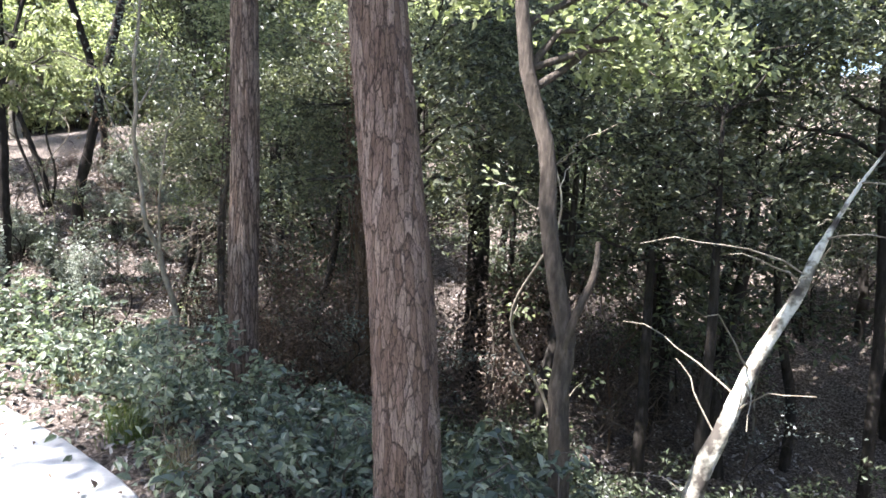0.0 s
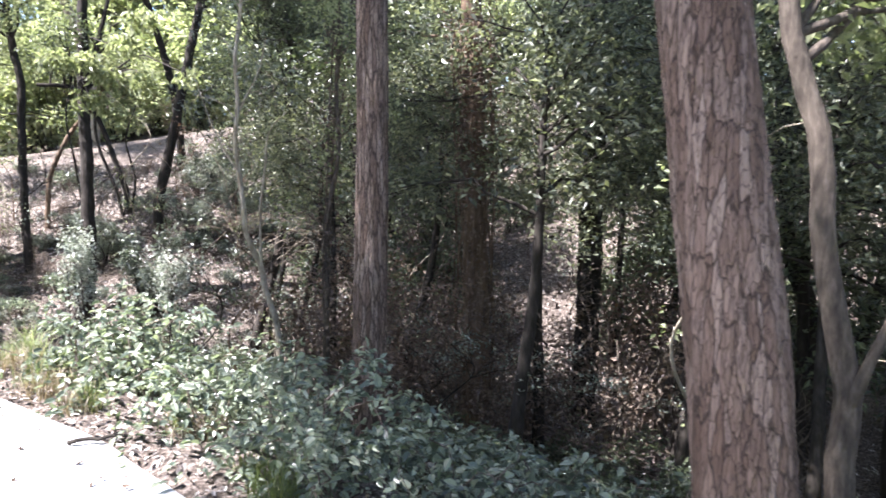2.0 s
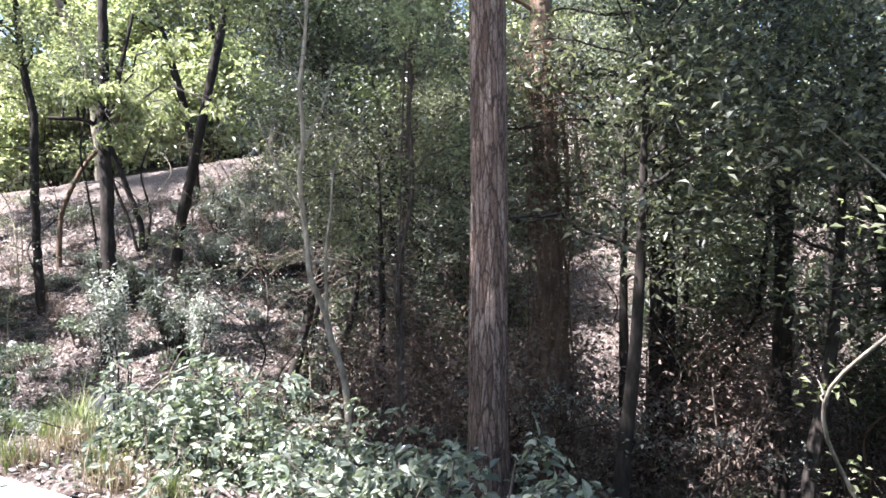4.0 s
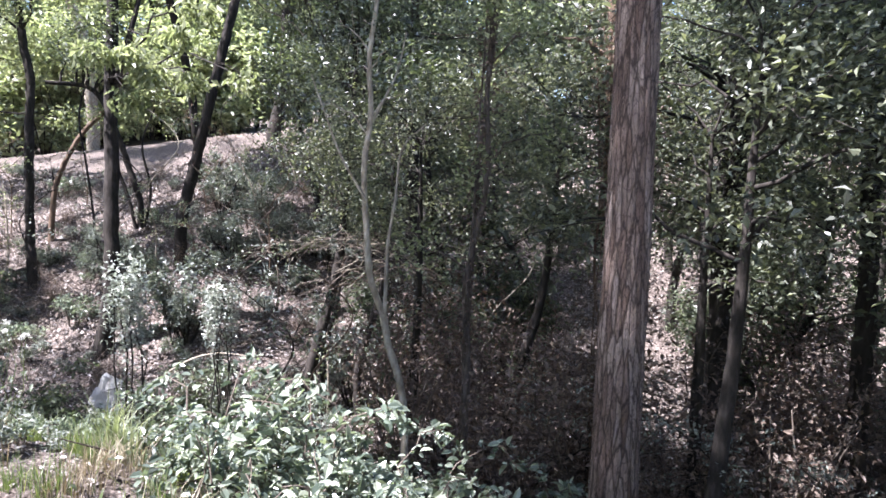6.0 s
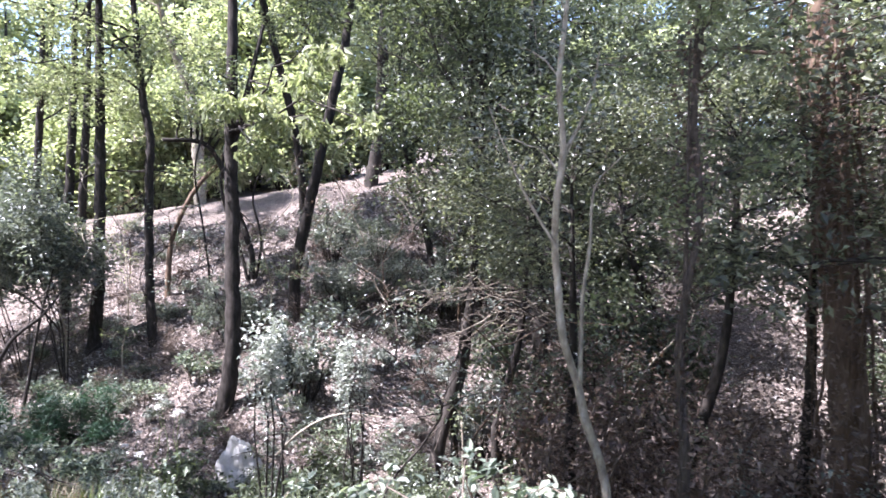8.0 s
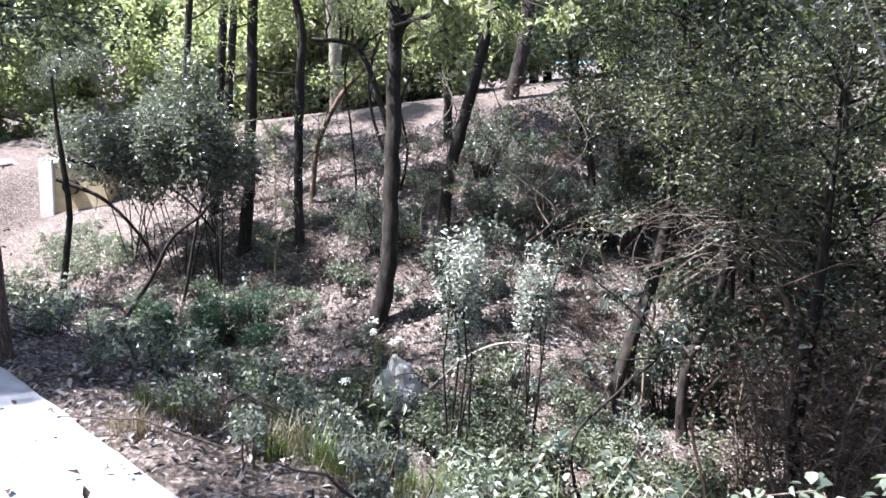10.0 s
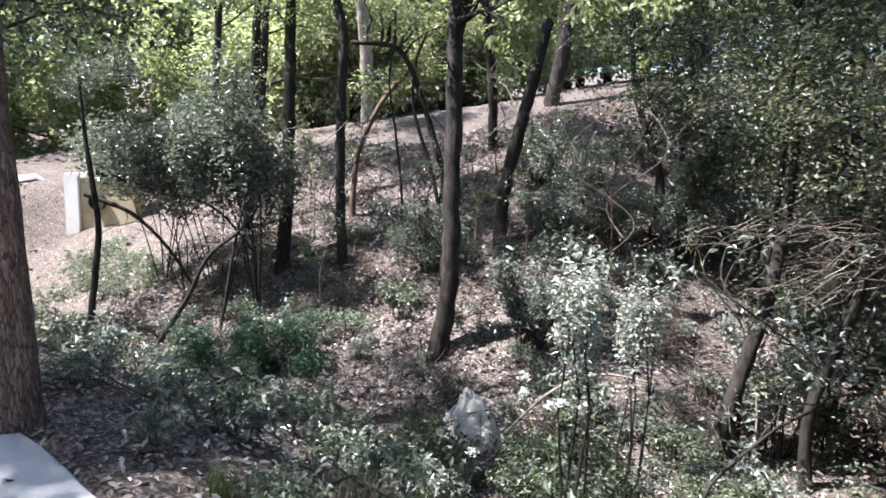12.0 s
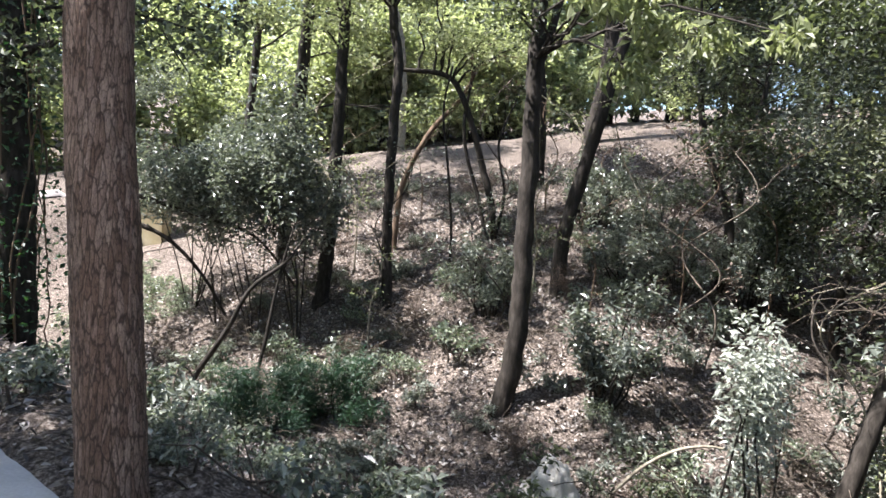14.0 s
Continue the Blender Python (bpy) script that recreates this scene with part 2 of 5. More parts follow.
def smooth_line(points, step):
    """Catmull-Rom through rows of numbers, about step apart."""
    p = np.array(points, float)
    p = np.vstack([2 * p[0] - p[1], p, 2 * p[-1] - p[-2]])
    out = []
    for a, b, c, d in zip(p, p[1:], p[2:], p[3:]):
        n = max(1, int(np.linalg.norm((c - b)[:3]) / step))
        for u in np.arange(n) / n:
            out.append(0.5 * (2 * b + (c - a) * u + (2 * a - 5 * b + 4 * c - d) * u**2 + (3 * b - a - 3 * c + d) * u**3))
    out.append(p[-2])
    return np.array(out)


def tube(line, sides=8, rough=0.0, seed=0):
    """Corners and faces of a round limb along rows of x, y, z, radius."""
    rng = np.random.default_rng(seed)
    line = np.asarray(line, float)
    p, r = line[:, :3], line[:, 3]
    tan = np.gradient(p, axis=0)
    tan /= np.linalg.norm(tan, axis=1, keepdims=True) + 1e-9
    ref = np.where(np.abs(tan[:, 2:3]) < 0.9, [[0, 0, 1.0]], [[1.0, 0, 0]])
    side = np.cross(tan, ref)
    for i in range(1, len(side)):
        side[i] = side[i - 1] - tan[i] * (side[i - 1] @ tan[i])
    side /= np.linalg.norm(side, axis=1, keepdims=True) + 1e-9
    up = np.cross(tan, side)
    ang = np.arange(sides) * 2 * np.pi / sides
    rr = r[:, None] * (1 + rough * rng.normal(size=(len(p), sides)))
    v = p[:, None] + rr[..., None] * (np.cos(ang)[None, :, None] * side[:, None] + np.sin(ang)[None, :, None] * up[:, None])
    i, j = np.meshgrid(np.arange(len(p) - 1), np.arange(sides), indexing="ij")
    k = (j + 1) % sides
    f = np.stack([i * sides + j, i * sides + k, (i + 1) * sides + k, (i + 1) * sides + j], -1).reshape(-1, 4)
    return v.reshape(-1, 3), f


def joined(pieces):
    verts, faces, n = [], [], 0
    for v, f in pieces:
        verts.append(v), faces.append(f + n)
        n += len(v)
    return np.concatenate(verts), np.concatenate(faces)


def leaf_blades(at, length, ratio, rng, droop=0.25, lift=0.9, axis=None):
    """One folded blade at each place: four corners, creased along its rib."""
    n = len(at)
    a = rng.normal(size=(n, 3)) if axis is None else axis + 0.5 * rng.normal(size=(n, 3))
    a[:, 2] = a[:, 2] * 0.6 - droop
    a /= np.linalg.norm(a, axis=1, keepdims=True)
    up = rng.normal(size=(n, 3)) * 0.55 + [0, 0, lift]
    s = np.cross(a, up)
    s /= np.linalg.norm(s, axis=1, keepdims=True) + 1e-9
    nor = np.cross(s, a)
    size = length * rng.uniform(0.6, 1.25, (n, 1))
    w = size * ratio * 0.5
    fold = nor * w * 0.45
    v = np.stack([at, at + a * size * 0.45 + s * w + fold, at + a * size - nor * size * 0.12, at + a * size * 0.45 - s * w + fold], 1)
    f = np.arange(4 * n).reshape(n, 4)
    return v.reshape(-1, 3), f


def fine_blades(at, length, ratio, rng, droop=0.2, lift=1.0):
    """Rounder blades for plants close by: two creased halves."""
    n = len(at)
    a = rng.normal(size=(n, 3))
    a[:, 2] = a[:, 2] * 0.5 - droop
    a /= np.linalg.norm(a, axis=1, keepdims=True)
    up = rng.normal(size=(n, 3)) * 0.5 + [0, 0, lift]
    s = np.cross(a, up)
    s /= np.linalg.norm(s, axis=1, keepdims=True) + 1e-9
    nor = np.cross(s, a)
    size = length * rng.uniform(0.5, 1.3, (n, 1))
    w = size * ratio * 0.5
    v = np.stack([at, at + a * size * 0.28 + s * w * 0.9 + nor * w * 0.35, at + a * size * 0.66 + s * w * 0.8 + nor * w * 0.2, at + a * size - nor * size * 0.15,
                  at + a * size * 0.66 - s * w * 0.8 + nor * w * 0.2, at + a * size * 0.28 - s * w * 0.9 + nor * w * 0.35], 1)
    k = np.arange(n)[:, None] * 6
    f = np.concatenate([k + [0, 1, 2, 3], k + [0, 3, 4, 5]])
    return v.reshape(-1, 3), f


def clump_places(rng, n, centres, sigma):
    """Places gathered round centres, thicker on the outside than within."""
    c = np.asarray(centres)[rng.integers(0, len(centres), n)]
    d = rng.normal(size=(n, 3))
    d /= np.linalg.norm(d, axis=1, keepdims=True)
    r = rng.uniform(0, 1, (n, 1)) ** 0.45
    return c + d * r * np.asarray(sigma)


# ---- the lie of the land ----
EDGE = smooth_line([(-34, 15.4, 0), (-20, 11.2, 0), (-14, 8.95, 0), (-9.66, 7.37, 0), (-8.06, 6.76, 0), (-7.2, 6.36, 0), (-6.15, 5.88, 0),
                    (-5.03, 5.46, 0), (-4.0, 4.98, 0), (-2.78, 4.22, 0), (-2.1, 3.64, 0), (-1.35, 2.88, 0), (-0.7, 2.0, 0),
                    (0.0, 0.8, 0), (0.5, -0.6, 0), (0.8, -2.5, 0), (1.0, -6, 0), (1.0, -18, 0)], 0.5)[:, :2]
FAR_ROAD = smooth_line([(-15, 7.4, 0.0), (-21, 10.2, 0.02), (-25, 14.5, 0.05), (-25, 19.5, 0.3), (-21.5, 23, 1.0), (-15.5, 24.4, 1.8),
                        (-11, 26, 2.5), (-7, 28, 3.3), (-2, 30, 4.1), (6, 32.5, 4.7), (22, 37, 5.2)], 0.5)


FAR_SIDE = np.gradient(FAR_ROAD[:, :2], axis=0)
FAR_SIDE = np.stack([-FAR_SIDE[:, 1], FAR_SIDE[:, 0]], 1) / np.linalg.norm(FAR_SIDE, axis=1, keepdims=True)
TILT = 0.22


def edge_distance(x, y):
    """How far beyond the road's edge a place lies; below nought on the road."""
    best, sign = np.full(x.shape, 1e9), np.ones(x.shape)
    for (ax, ay), (bx, by) in zip(EDGE, EDGE[1:]):
        dx, dy = bx - ax, by - ay
        u = np.clip(((x - ax) * dx + (y - ay) * dy) / (dx * dx + dy * dy), 0, 1)
        d = np.hypot(ax + u * dx - x, ay + u * dy - y)
        near = d < best
        best = np.where(near, d, best)
        sign = np.where(near, np.where(dx * (y - ay) - dy * (x - ax) > 0, 1.0, -1.0), sign)
    return best * sign


def land(x, y, d=None):
    """The height of the ground: road, gully, far bank with its road."""
    x, y = np.asarray(x, float), np.asarray(y, float)
    d = edge_distance(x, y) if d is None else d
    k = np.clip((x + 8) / 6, 0, 1)
    k = k * k * (3 - 2 * k)
    w = 4.8 + 4 * k
    top = np.clip(2.1 + 0.17 * (x + 12), 1.9, 4.6)
    rise = (top + 2.05) / 0.47
    z = np.where(d < 0.7, -0.17 * np.clip(d, 0, 1), -0.12 - (np.clip(d, 0.7, 3.6) - 0.7) * 0.631)
    z = np.where(d > 3.6, np.interp(d, [3.6, 4.8, 60], [-1.95, -2.05, -2.05]), z)
    z = z + np.clip((d - w) / rise, 0, 1) * (top + 2.05) + np.clip(d - w - rise - 3.6, 0, 3) * 0.4 + np.clip(d - w - rise - 6, 0, 200) * 0.14
    back = np.clip(-d - 4.6, 0, 60)
    z = np.where(d < 0, -0.07 + np.clip(back, 0, 3) * 0.35 + back * 0.1, z)
    for (px, py, pz), (fx, fy) in zip(FAR_ROAD[::2], FAR_SIDE[::2]):
        pz = pz + (TILT * np.clip((x - px) * fx + (y - py) * fy, -2.5, 2.5) if py > 21 else 0)
        q = np.clip((4.2 - np.hypot(x - px, y - py)) / 2.4, 0, 1)
        q = q * q * (3 - 2 * q) * np.where(d < 0.3, 0, 1)
        z = z * (1 - q) + (pz - 0.05) * q
    return z


def ground_at(x, y):
    return float(land(np.array([x]), np.array([y]))[0])


def axis_steps(lo, hi, fine_lo, fine_hi, fine):
    inner = np.arange(fine_lo, fine_hi, fine)
    left, right, s = [], [], fine
    a, b = fine_lo, inner[-1]
    while a > lo or b < hi:
        s *= 1.16
        a, b = a - s, b + s
        left.append(a), right.append(b)
    return np.array(left[::-1] + list(inner) + right)


gx, gy = axis_steps(-400, 400, -16, 6, 0.155), axis_steps(-400, 400, 1.5, 24, 0.155)
X, Y = np.meshgrid(gx, gy, indexing="ij")
D = edge_distance(X, Y)
Z = land(X, Y, D)
rough = np.array([noise.fractal((x * 0.8, y * 0.8, 0), 1.0, 2.0, 4) for x, y in zip(X.ravel(), Y.ravel())]).reshape(X.shape)
calm = np.min([np.hypot(X - px, Y - py) for px, py, pz in FAR_ROAD[::2]], axis=0)
calm = np.clip((calm - 1.8) / 1.5, 0, 1)
Z += rough * 0.13 * np.clip((D - 0.05) / 1.5, 0, 1) * calm
Z += np.random.default_rng(2).normal(size=Z.shape) * 0.028 * (D > 0.1) * calm
i, j = np.meshgrid(np.arange(len(gx) - 1), np.arange(len(gy) - 1), indexing="ij")
n = len(gy)
ground = new("ground", mesh_of("ground", np.stack([X, Y, Z], -1).reshape(-1, 3),
                               np.stack([i * n + j, (i + 1) * n + j, (i + 1) * n + j + 1, i * n + j + 1], -1).reshape(-1, 4), SOIL))
tagged(ground, "brown woodland soil strewn with dry leaves, falling into a gully", "ground", kind="structure")


def rough_at(x, y):
    return noise.fractal((x * 0.8, y * 0.8, 0), 1.0, 2.0, 4) * 0.13


# the concrete road under the walker, with a worn edge
line = smooth_line(np.c_[EDGE, np.zeros(len(EDGE))], 0.09)[:, :2]
tan = np.gradient(line, axis=0)
tan /= np.linalg.norm(tan, axis=1, keepdims=True)
nor = np.stack([tan[:, 1], -tan[:, 0]], 1)
wear = np.array([noise.fractal((x * 2.2, y * 2.2, 5), 1.0, 2.0, 5) for x, y in line]) * 0.018
rows = []
for k, (off, z) in enumerate([(0.02, -0.25), (0.0, -0.03), (0.025, 0.0), (0.25, 0.006), (0.9, 0.008), (2.2, 0.01), (3.4, 0.008), (4.4, 0.0), (4.6, -0.2)]):
    shift = (wear if k < 4 else 0) + off
    at = line + nor * np.reshape(shift, (-1, 1))
    lump = np.array([noise.noise((x * 1.1, y * 1.1, 9)) for x, y in at]) * (0.006 if 2 <= k < 8 else 0.015)
    rows.append(np.c_[at, lump + z])
V = np.stack(rows, 1)
i, j = np.meshgrid(np.arange(len(line) - 1), np.arange(len(rows) - 1), indexing="ij")
n = len(rows)
road = new("road", mesh_of("road", V.reshape(-1, 3), np.stack([i * n + j, (i + 1) * n + j, (i + 1) * n + j + 1, i * n + j + 1], -1).reshape(-1, 4), CONCRETE))
tagged(road, "pale worn concrete road with a crumbling edge", "road", kind="structure")

tan = np.gradient(FAR_ROAD[:, :2], axis=0)
tan /= np.linalg.norm(tan, axis=1, keepdims=True)
nor = np.stack([tan[:, 1], -tan[:, 0]], 1)
rows = []
for k, off in enumerate((-1.75, -1.6, -0.8, 0, 0.8, 1.6, 1.75)):
    wob = np.array([noise.noise((x * 0.9, y * 0.9, k)) for x, y in FAR_ROAD[:, :2]]) * 0.15
    rows.append(np.c_[FAR_ROAD[:, :2] + nor * (off + wob)[:, None], FAR_ROAD[:, 2] - np.where(FAR_ROAD[:, 1] > 21, TILT, 0) * off + (-0.12 if k in (0, 6) else 0.04 - 0.02 * abs(off))])
V = np.stack(rows, 1)
i, j = np.meshgrid(np.arange(len(FAR_ROAD) - 1), np.arange(len(rows) - 1), indexing="ij")
n = len(rows)
far_road = new("road_far", mesh_of("road_far", V.reshape(-1, 3), np.stack([i * n + j, (i + 1) * n + j, (i + 1) * n + j + 1, i * n + j + 1], -1).reshape(-1, 4), DIRT))
tagged(far_road, "sunlit pale track climbing along the far bank", "road", kind="structure")


# ---- trees ----
def pine_trunk(points, seed, fine, plate_size, groove, bark):
    """A pine's trunk: long plates of bark parted by deep cracks."""
    rng = np.random.default_rng(seed)
    line = smooth_line(points, fine[1])
    length = np.r_[0, np.cumsum(np.linalg.norm(np.diff(line[:, :3], axis=0), axis=1))]
    sides = fine[0]
    ang = np.arange(sides) * 2 * np.pi / sides
    r0 = line[:, 3].mean()
    cells_n = int(2 * np.pi * r0 * length[-1] / (plate_size[0] * plate_size[1]))
    cu = rng.uniform(0, 2 * np.pi * r0, cells_n)
    cv = rng.uniform(0, length[-1], cells_n)
    tone = rng.uniform(0, 1, cells_n)
    order = np.argsort(cv)
    cu, cv, tone = cu[order], cv[order], tone[order]
    uu = ang * r0
    crack, plate = np.zeros((len(line), sides)), np.zeros((len(line), sides))
    sway = 0.012 * np.sin(length * 9 + seed) + 0.008 * np.sin(length * 23)
    warp = np.array([[noise.fractal((math.cos(a) * 4.5, math.sin(a) * 4.5, v * 7 + seed), 1, 2, 4) for a in ang[::2]] for v in length[::2]]) * 0.017
    warp = np.repeat(np.repeat(warp, 2, 0)[: len(length)], 2, 1)[:, :sides]
    for k, v in enumerate(length):
        lo, hi = np.searchsorted(cv, [v - 0.6, v + 0.6])
        du = np.abs(uu[:, None] + sway[k] + warp[k][:, None] - cu[None, lo:hi])
        du = np.minimum(du, 2 * np.pi * r0 - du) / plate_size[0]
        dv = np.abs(v - cv[None, lo:hi]) / plate_size[1]
        dist = np.sqrt(du**2 + dv**2)
        two = np.argpartition(dist, 1, axis=1)[:, :2]
        a, b = np.take_along_axis(dist, two, 1).T
        first = np.where(a < b, two[:, 0], two[:, 1])
        crack[k] = np.abs(a - b)
        plate[k] = tone[lo:hi][first]
    depth = np.clip(1.1 - crack / 0.125, 0, 1) * (0.45 + 0.55 * np.clip(0.7 + warp * 60, 0, 1))
    flake = np.array([[noise.noise((math.cos(a) * 5, math.sin(a) * 5, v * 3.5 + seed)) for a in ang[::4]] for v in length[::6]])
    flake = np.repeat(np.repeat(flake, 6, 0)[: len(length)], 4, 1)[:, :sides]
    rad = line[:, 3:4] * (1 + 0.03 * flake) + (plate - 0.5) * 0.004 - depth * groove + rng.normal(size=depth.shape) * 0.0012
    p = line[:, :3]
    v = p[:, None] + np.stack([np.cos(ang)[None] * rad, np.sin(ang)[None] * rad, 0 * rad], -1)
    i, j = np.meshgrid(np.arange(len(p) - 1), np.arange(sides), indexing="ij")
    k = (j + 1) % sides
    f = np.stack([i * sides + j, i * sides + k, (i + 1) * sides + k, (i + 1) * sides + j], -1).reshape(-1, 4)
    return mesh_of("trunk", v.reshape(-1, 3), f, bark)


def shifted(points, base):
    return [(x - base[0], y - base[1], z - base[2], r) for x, y, z, r in points]


def limb_to(rng, start, end, r0, r1, sag=0.12, steps=7):
    s, e = np.array(start, float), np.array(end, float)
    u = np.linspace(0, 1, steps)[:, None]
    span = np.linalg.norm(e - s)
    line = s + (e - s) * u + rng.normal(size=(steps, 3)) * span * 0.035 * np.sin(u * np.pi)
    line[:, 2] += np.sin(u[:, 0] * np.pi) * span * sag
    return np.c_[line, np.linspace(r0, r1, steps)]


def crown_parts(root, rng, trunk_line, centres, sigma, leaves, size, ratio, mat, bark, limb_r=0.03, limbs=6, droop=0.25, limb_name="limb"):
    """Limbs from the trunk to the clumps, the twigs of the clumps, and the leaves."""
    trunk_line = np.asarray(trunk_line)
    centres = np.asarray(centres, float)
    twigs = []
    for k, c in enumerate(centres):
        lower = trunk_line[trunk_line[:, 2] < c[2] - 0.15]
        lower = lower if len(lower) else trunk_line[:1]
        s = lower[np.argmin(np.linalg.norm(lower[:, :3] - c, axis=1))]
        r = min(limb_r, s[3] * 0.6)
        arm = limb_to(rng, s[:3], c, r, r * 0.35)
        if k < limbs:
            part(limb_name, mesh_of(limb_name, *tube(arm, 6, 0.06, k), bark), root)
        else:
            twigs.append(tube(arm, 5))
        for _ in range(3):
            end = c + rng.normal(size=3) * np.asarray(sigma) * 0.6
            twigs.append(tube(limb_to(rng, arm[rng.integers(3, 7), :3], end, r * 0.3, 0.003, 0.05, 4), 3))
    if twigs:
        tagged(part("twig_tangle", mesh_of("twig_tangle", *joined(twigs), bark), root), kind="stuff")
    at = clump_places(rng, leaves, centres, sigma)
    tagged(part("crown", mesh_of("crown", *leaf_blades(at, size, ratio, rng, droop), mat, False), root), kind="stuff")


def needle_crown(root, rng, top, spread, height):
    """High limbs of a pine with tufts of needles."""
    line = np.array([(top[0], top[1], top[2] - height, 0.1), (top[0], top[1], top[2], 0.05)])
    line = np.c_[np.linspace(line[0, :3], line[1, :3], 8), np.linspace(0.1, 0.05, 8)]
    cs = [(top[0] + spread * math.cos(a) * u, top[1] + spread * math.sin(a) * u, top[2] - height * 0.5 + rng.uniform(-0.4, 0.6) * height)
          for a, u in zip(rng.uniform(0, 6.28, 36), np.sqrt(rng.uniform(0.03, 1, 36)))]
    crown_parts(root, rng, line, cs, (0.8, 0.8, 0.45), 9500, 0.3, 0.3, LEAF_OAK, BARK_BROWN, 0.04, 8, 0.0)


def pine(points, label, seed, top, spread=3.7, fine=(96, 0.016), plate_size=(0.05, 0.3), groove=0.005, lean=(0, 0), bark=BARK_PINE):
    rng = np.random.default_rng(seed)
    base = points[0][:3]
    root = thing("pine_tree", base, label, "tree", "roadside pines")
    local = shifted(points, base)
    local = [(0, 0, -0.35, local[0][3] * 1.25), (0, 0, -0.02, local[0][3] * 1.12)] + local[1:]
    part("trunk", pine_trunk(local, seed, fine, plate_size, groove, bark), root)
    x, y, z, r = local[-1]
    upper = smooth_line([(x, y, z - 0.02, r * 0.985), (x, y, z + 2, r * 0.9), (x + 0.1, y, top - base[2], r * 0.5)], 0.25)
    part("upper_trunk", mesh_of("upper_trunk", *tube(upper, 16, 0.03, seed), BARK_BROWN), root)
    # lean moves the unseen crown, to steer where its shade falls
    needle_crown(root, rng, (x + lean[0], y + lean[1], top - base[2]), spread, 2.8)
    return root


def wood_tree(points, label, seed, bark, leaves=0, clumps=(), sigma=(0.6, 0.6, 0.4), size=0.06, ratio=0.45, mat=None, name="tree", category="tree",
              group="", limb_r=0.03, rise=0.0, sides=10, droop=0.25, limbs=6):
    """A tree on a measured trunk: the trunk runs down into the soil, on up by rise, and carries clumps of leaves."""
    rng = np.random.default_rng(seed)
    x, y, z, r = points[0]
    g = ground_at(x, y)
    base = (x, y, min(z, g))
    pts = list(points)
    if z > g + 0.05:
        pts = [(x, y, g, r * 1.15)] + pts
    pts = [(pts[0][0], pts[0][1], pts[0][2] - 0.3, pts[0][3] * 1.35)] + pts
    if rise:
        a, b = pts[-2], pts[-1]
        k = rise / max(0.3, b[2] - a[2])
        pts.append((b[0] + (b[0] - a[0]) * k * 0.5, b[1] + (b[1] - a[1]) * k * 0.5, b[2] + rise, b[3] * 0.5))
    line = smooth_line(shifted(pts, base), 0.14)
    root = thing(name, base, label, category, group)
    wob = rng.normal(size=(len(line), 2)) * line[:, 3:4] * 0.06
    line[:, :2] += wob
    part("trunk", mesh_of("trunk", *tube(line, sides, 0.05, seed), bark), root)
    if leaves:
        cs = [(cx - base[0], cy - base[1], cz - base[2]) for cx, cy, cz in clumps]
        crown_parts(root, rng, line, cs, sigma, leaves, size, ratio, mat, bark, limb_r, limbs, droop)
    return root


def cloud(rng, n, centre, spread):
    return [tuple(np.array(centre) + rng.normal(size=3) * spread) for _ in range(n)]


RNG = np.random.default_rng(7)

pine([(-0.13, 2.33, -0.12, 0.136), (-0.15, 2.36, 0.26, 0.131), (-0.19, 2.44, 1.03, 0.125), (-0.24, 2.5, 1.5, 0.12), (-0.3, 2.57, 2.14, 0.114), (-0.33, 2.62, 2.9, 0.11)],
     "slender pine with plated reddish-grey bark beside the road", 11, 9.6, 1.7, lean=(0.6, -1.0))
pine([(-1.55, 5.56, -0.85, 0.14), (-1.55, 5.6, 0.09, 0.130), (-1.55, 5.63, 0.71, 0.126), (-1.54, 5.66, 1.3, 0.121), (-1.54, 5.7, 2.12, 0.117), (-1.55, 5.72, 3.3, 0.11)],
     "straight pine with deeply furrowed bark among brambles", 12, 10.0, 2.5, lean=(0.3, 0.8), bark=BARK_FURROWED)
pine([(-8.49, 6.93, -0.06, 0.138), (-8.5, 6.93, 0.14, 0.130), (-8.55, 6.94, 0.73, 0.126), (-8.59, 6.95, 1.17, 0.123), (-8.64, 6.96, 1.62, 0.12), (-8.69, 6.98, 2.6, 0.115)],
     "pine with fine flaky pinkish bark at the road's edge", 13, 10.5, 2.1, plate_size=(0.03, 0.2), groove=0.003, lean=(1.2, -0.6), bark=BARK_FLAKY)

wood_tree([(0.89, 9.81, -2.01, 0.184), (0.97, 10.01, -0.13, 0.176), (0.99, 10.16, 1.36, 0.167), (1.07, 10.3, 2.67, 0.158), (1.11, 10.47, 4.24, 0.149)],
          "thick dark-barked oak standing in the gully", 21, BARK_DARK, 7000, cloud(RNG, 16, (1.0, 9.9, 4.0), (1.3, 1.2, 0.9)), (0.6, 0.6, 0.4), 0.065, 0.45, LEAF_OAK, rise=2)
r_tree = wood_tree([(0.68, 3.36, -0.22, 0.059), (0.68, 3.42, 0.33, 0.056), (0.71, 3.45, 0.61, 0.054), (0.66, 3.48, 0.88, 0.051), (0.61, 3.51, 1.13, 0.048),
                    (0.58, 3.57, 1.68, 0.046), (0.5, 3.61, 1.96, 0.043), (0.45, 3.65, 2.3, 0.04)],
                   "crooked grey-brown young tree with a broken side branch", 22, BARK_GREY, 2600,
                   [(0.9, 3.9, 2.35), (1.25, 4.1, 2.2), (1.6, 4.3, 2.5), (0.2, 4.2, 2.7), (0.9, 4.6, 2.9), (2.0, 4.6, 2.3), (0.5, 3.9, 3.1)], (0.42, 0.42, 0.26), 0.07, 0.6, LEAF_LIME, rise=1.2)
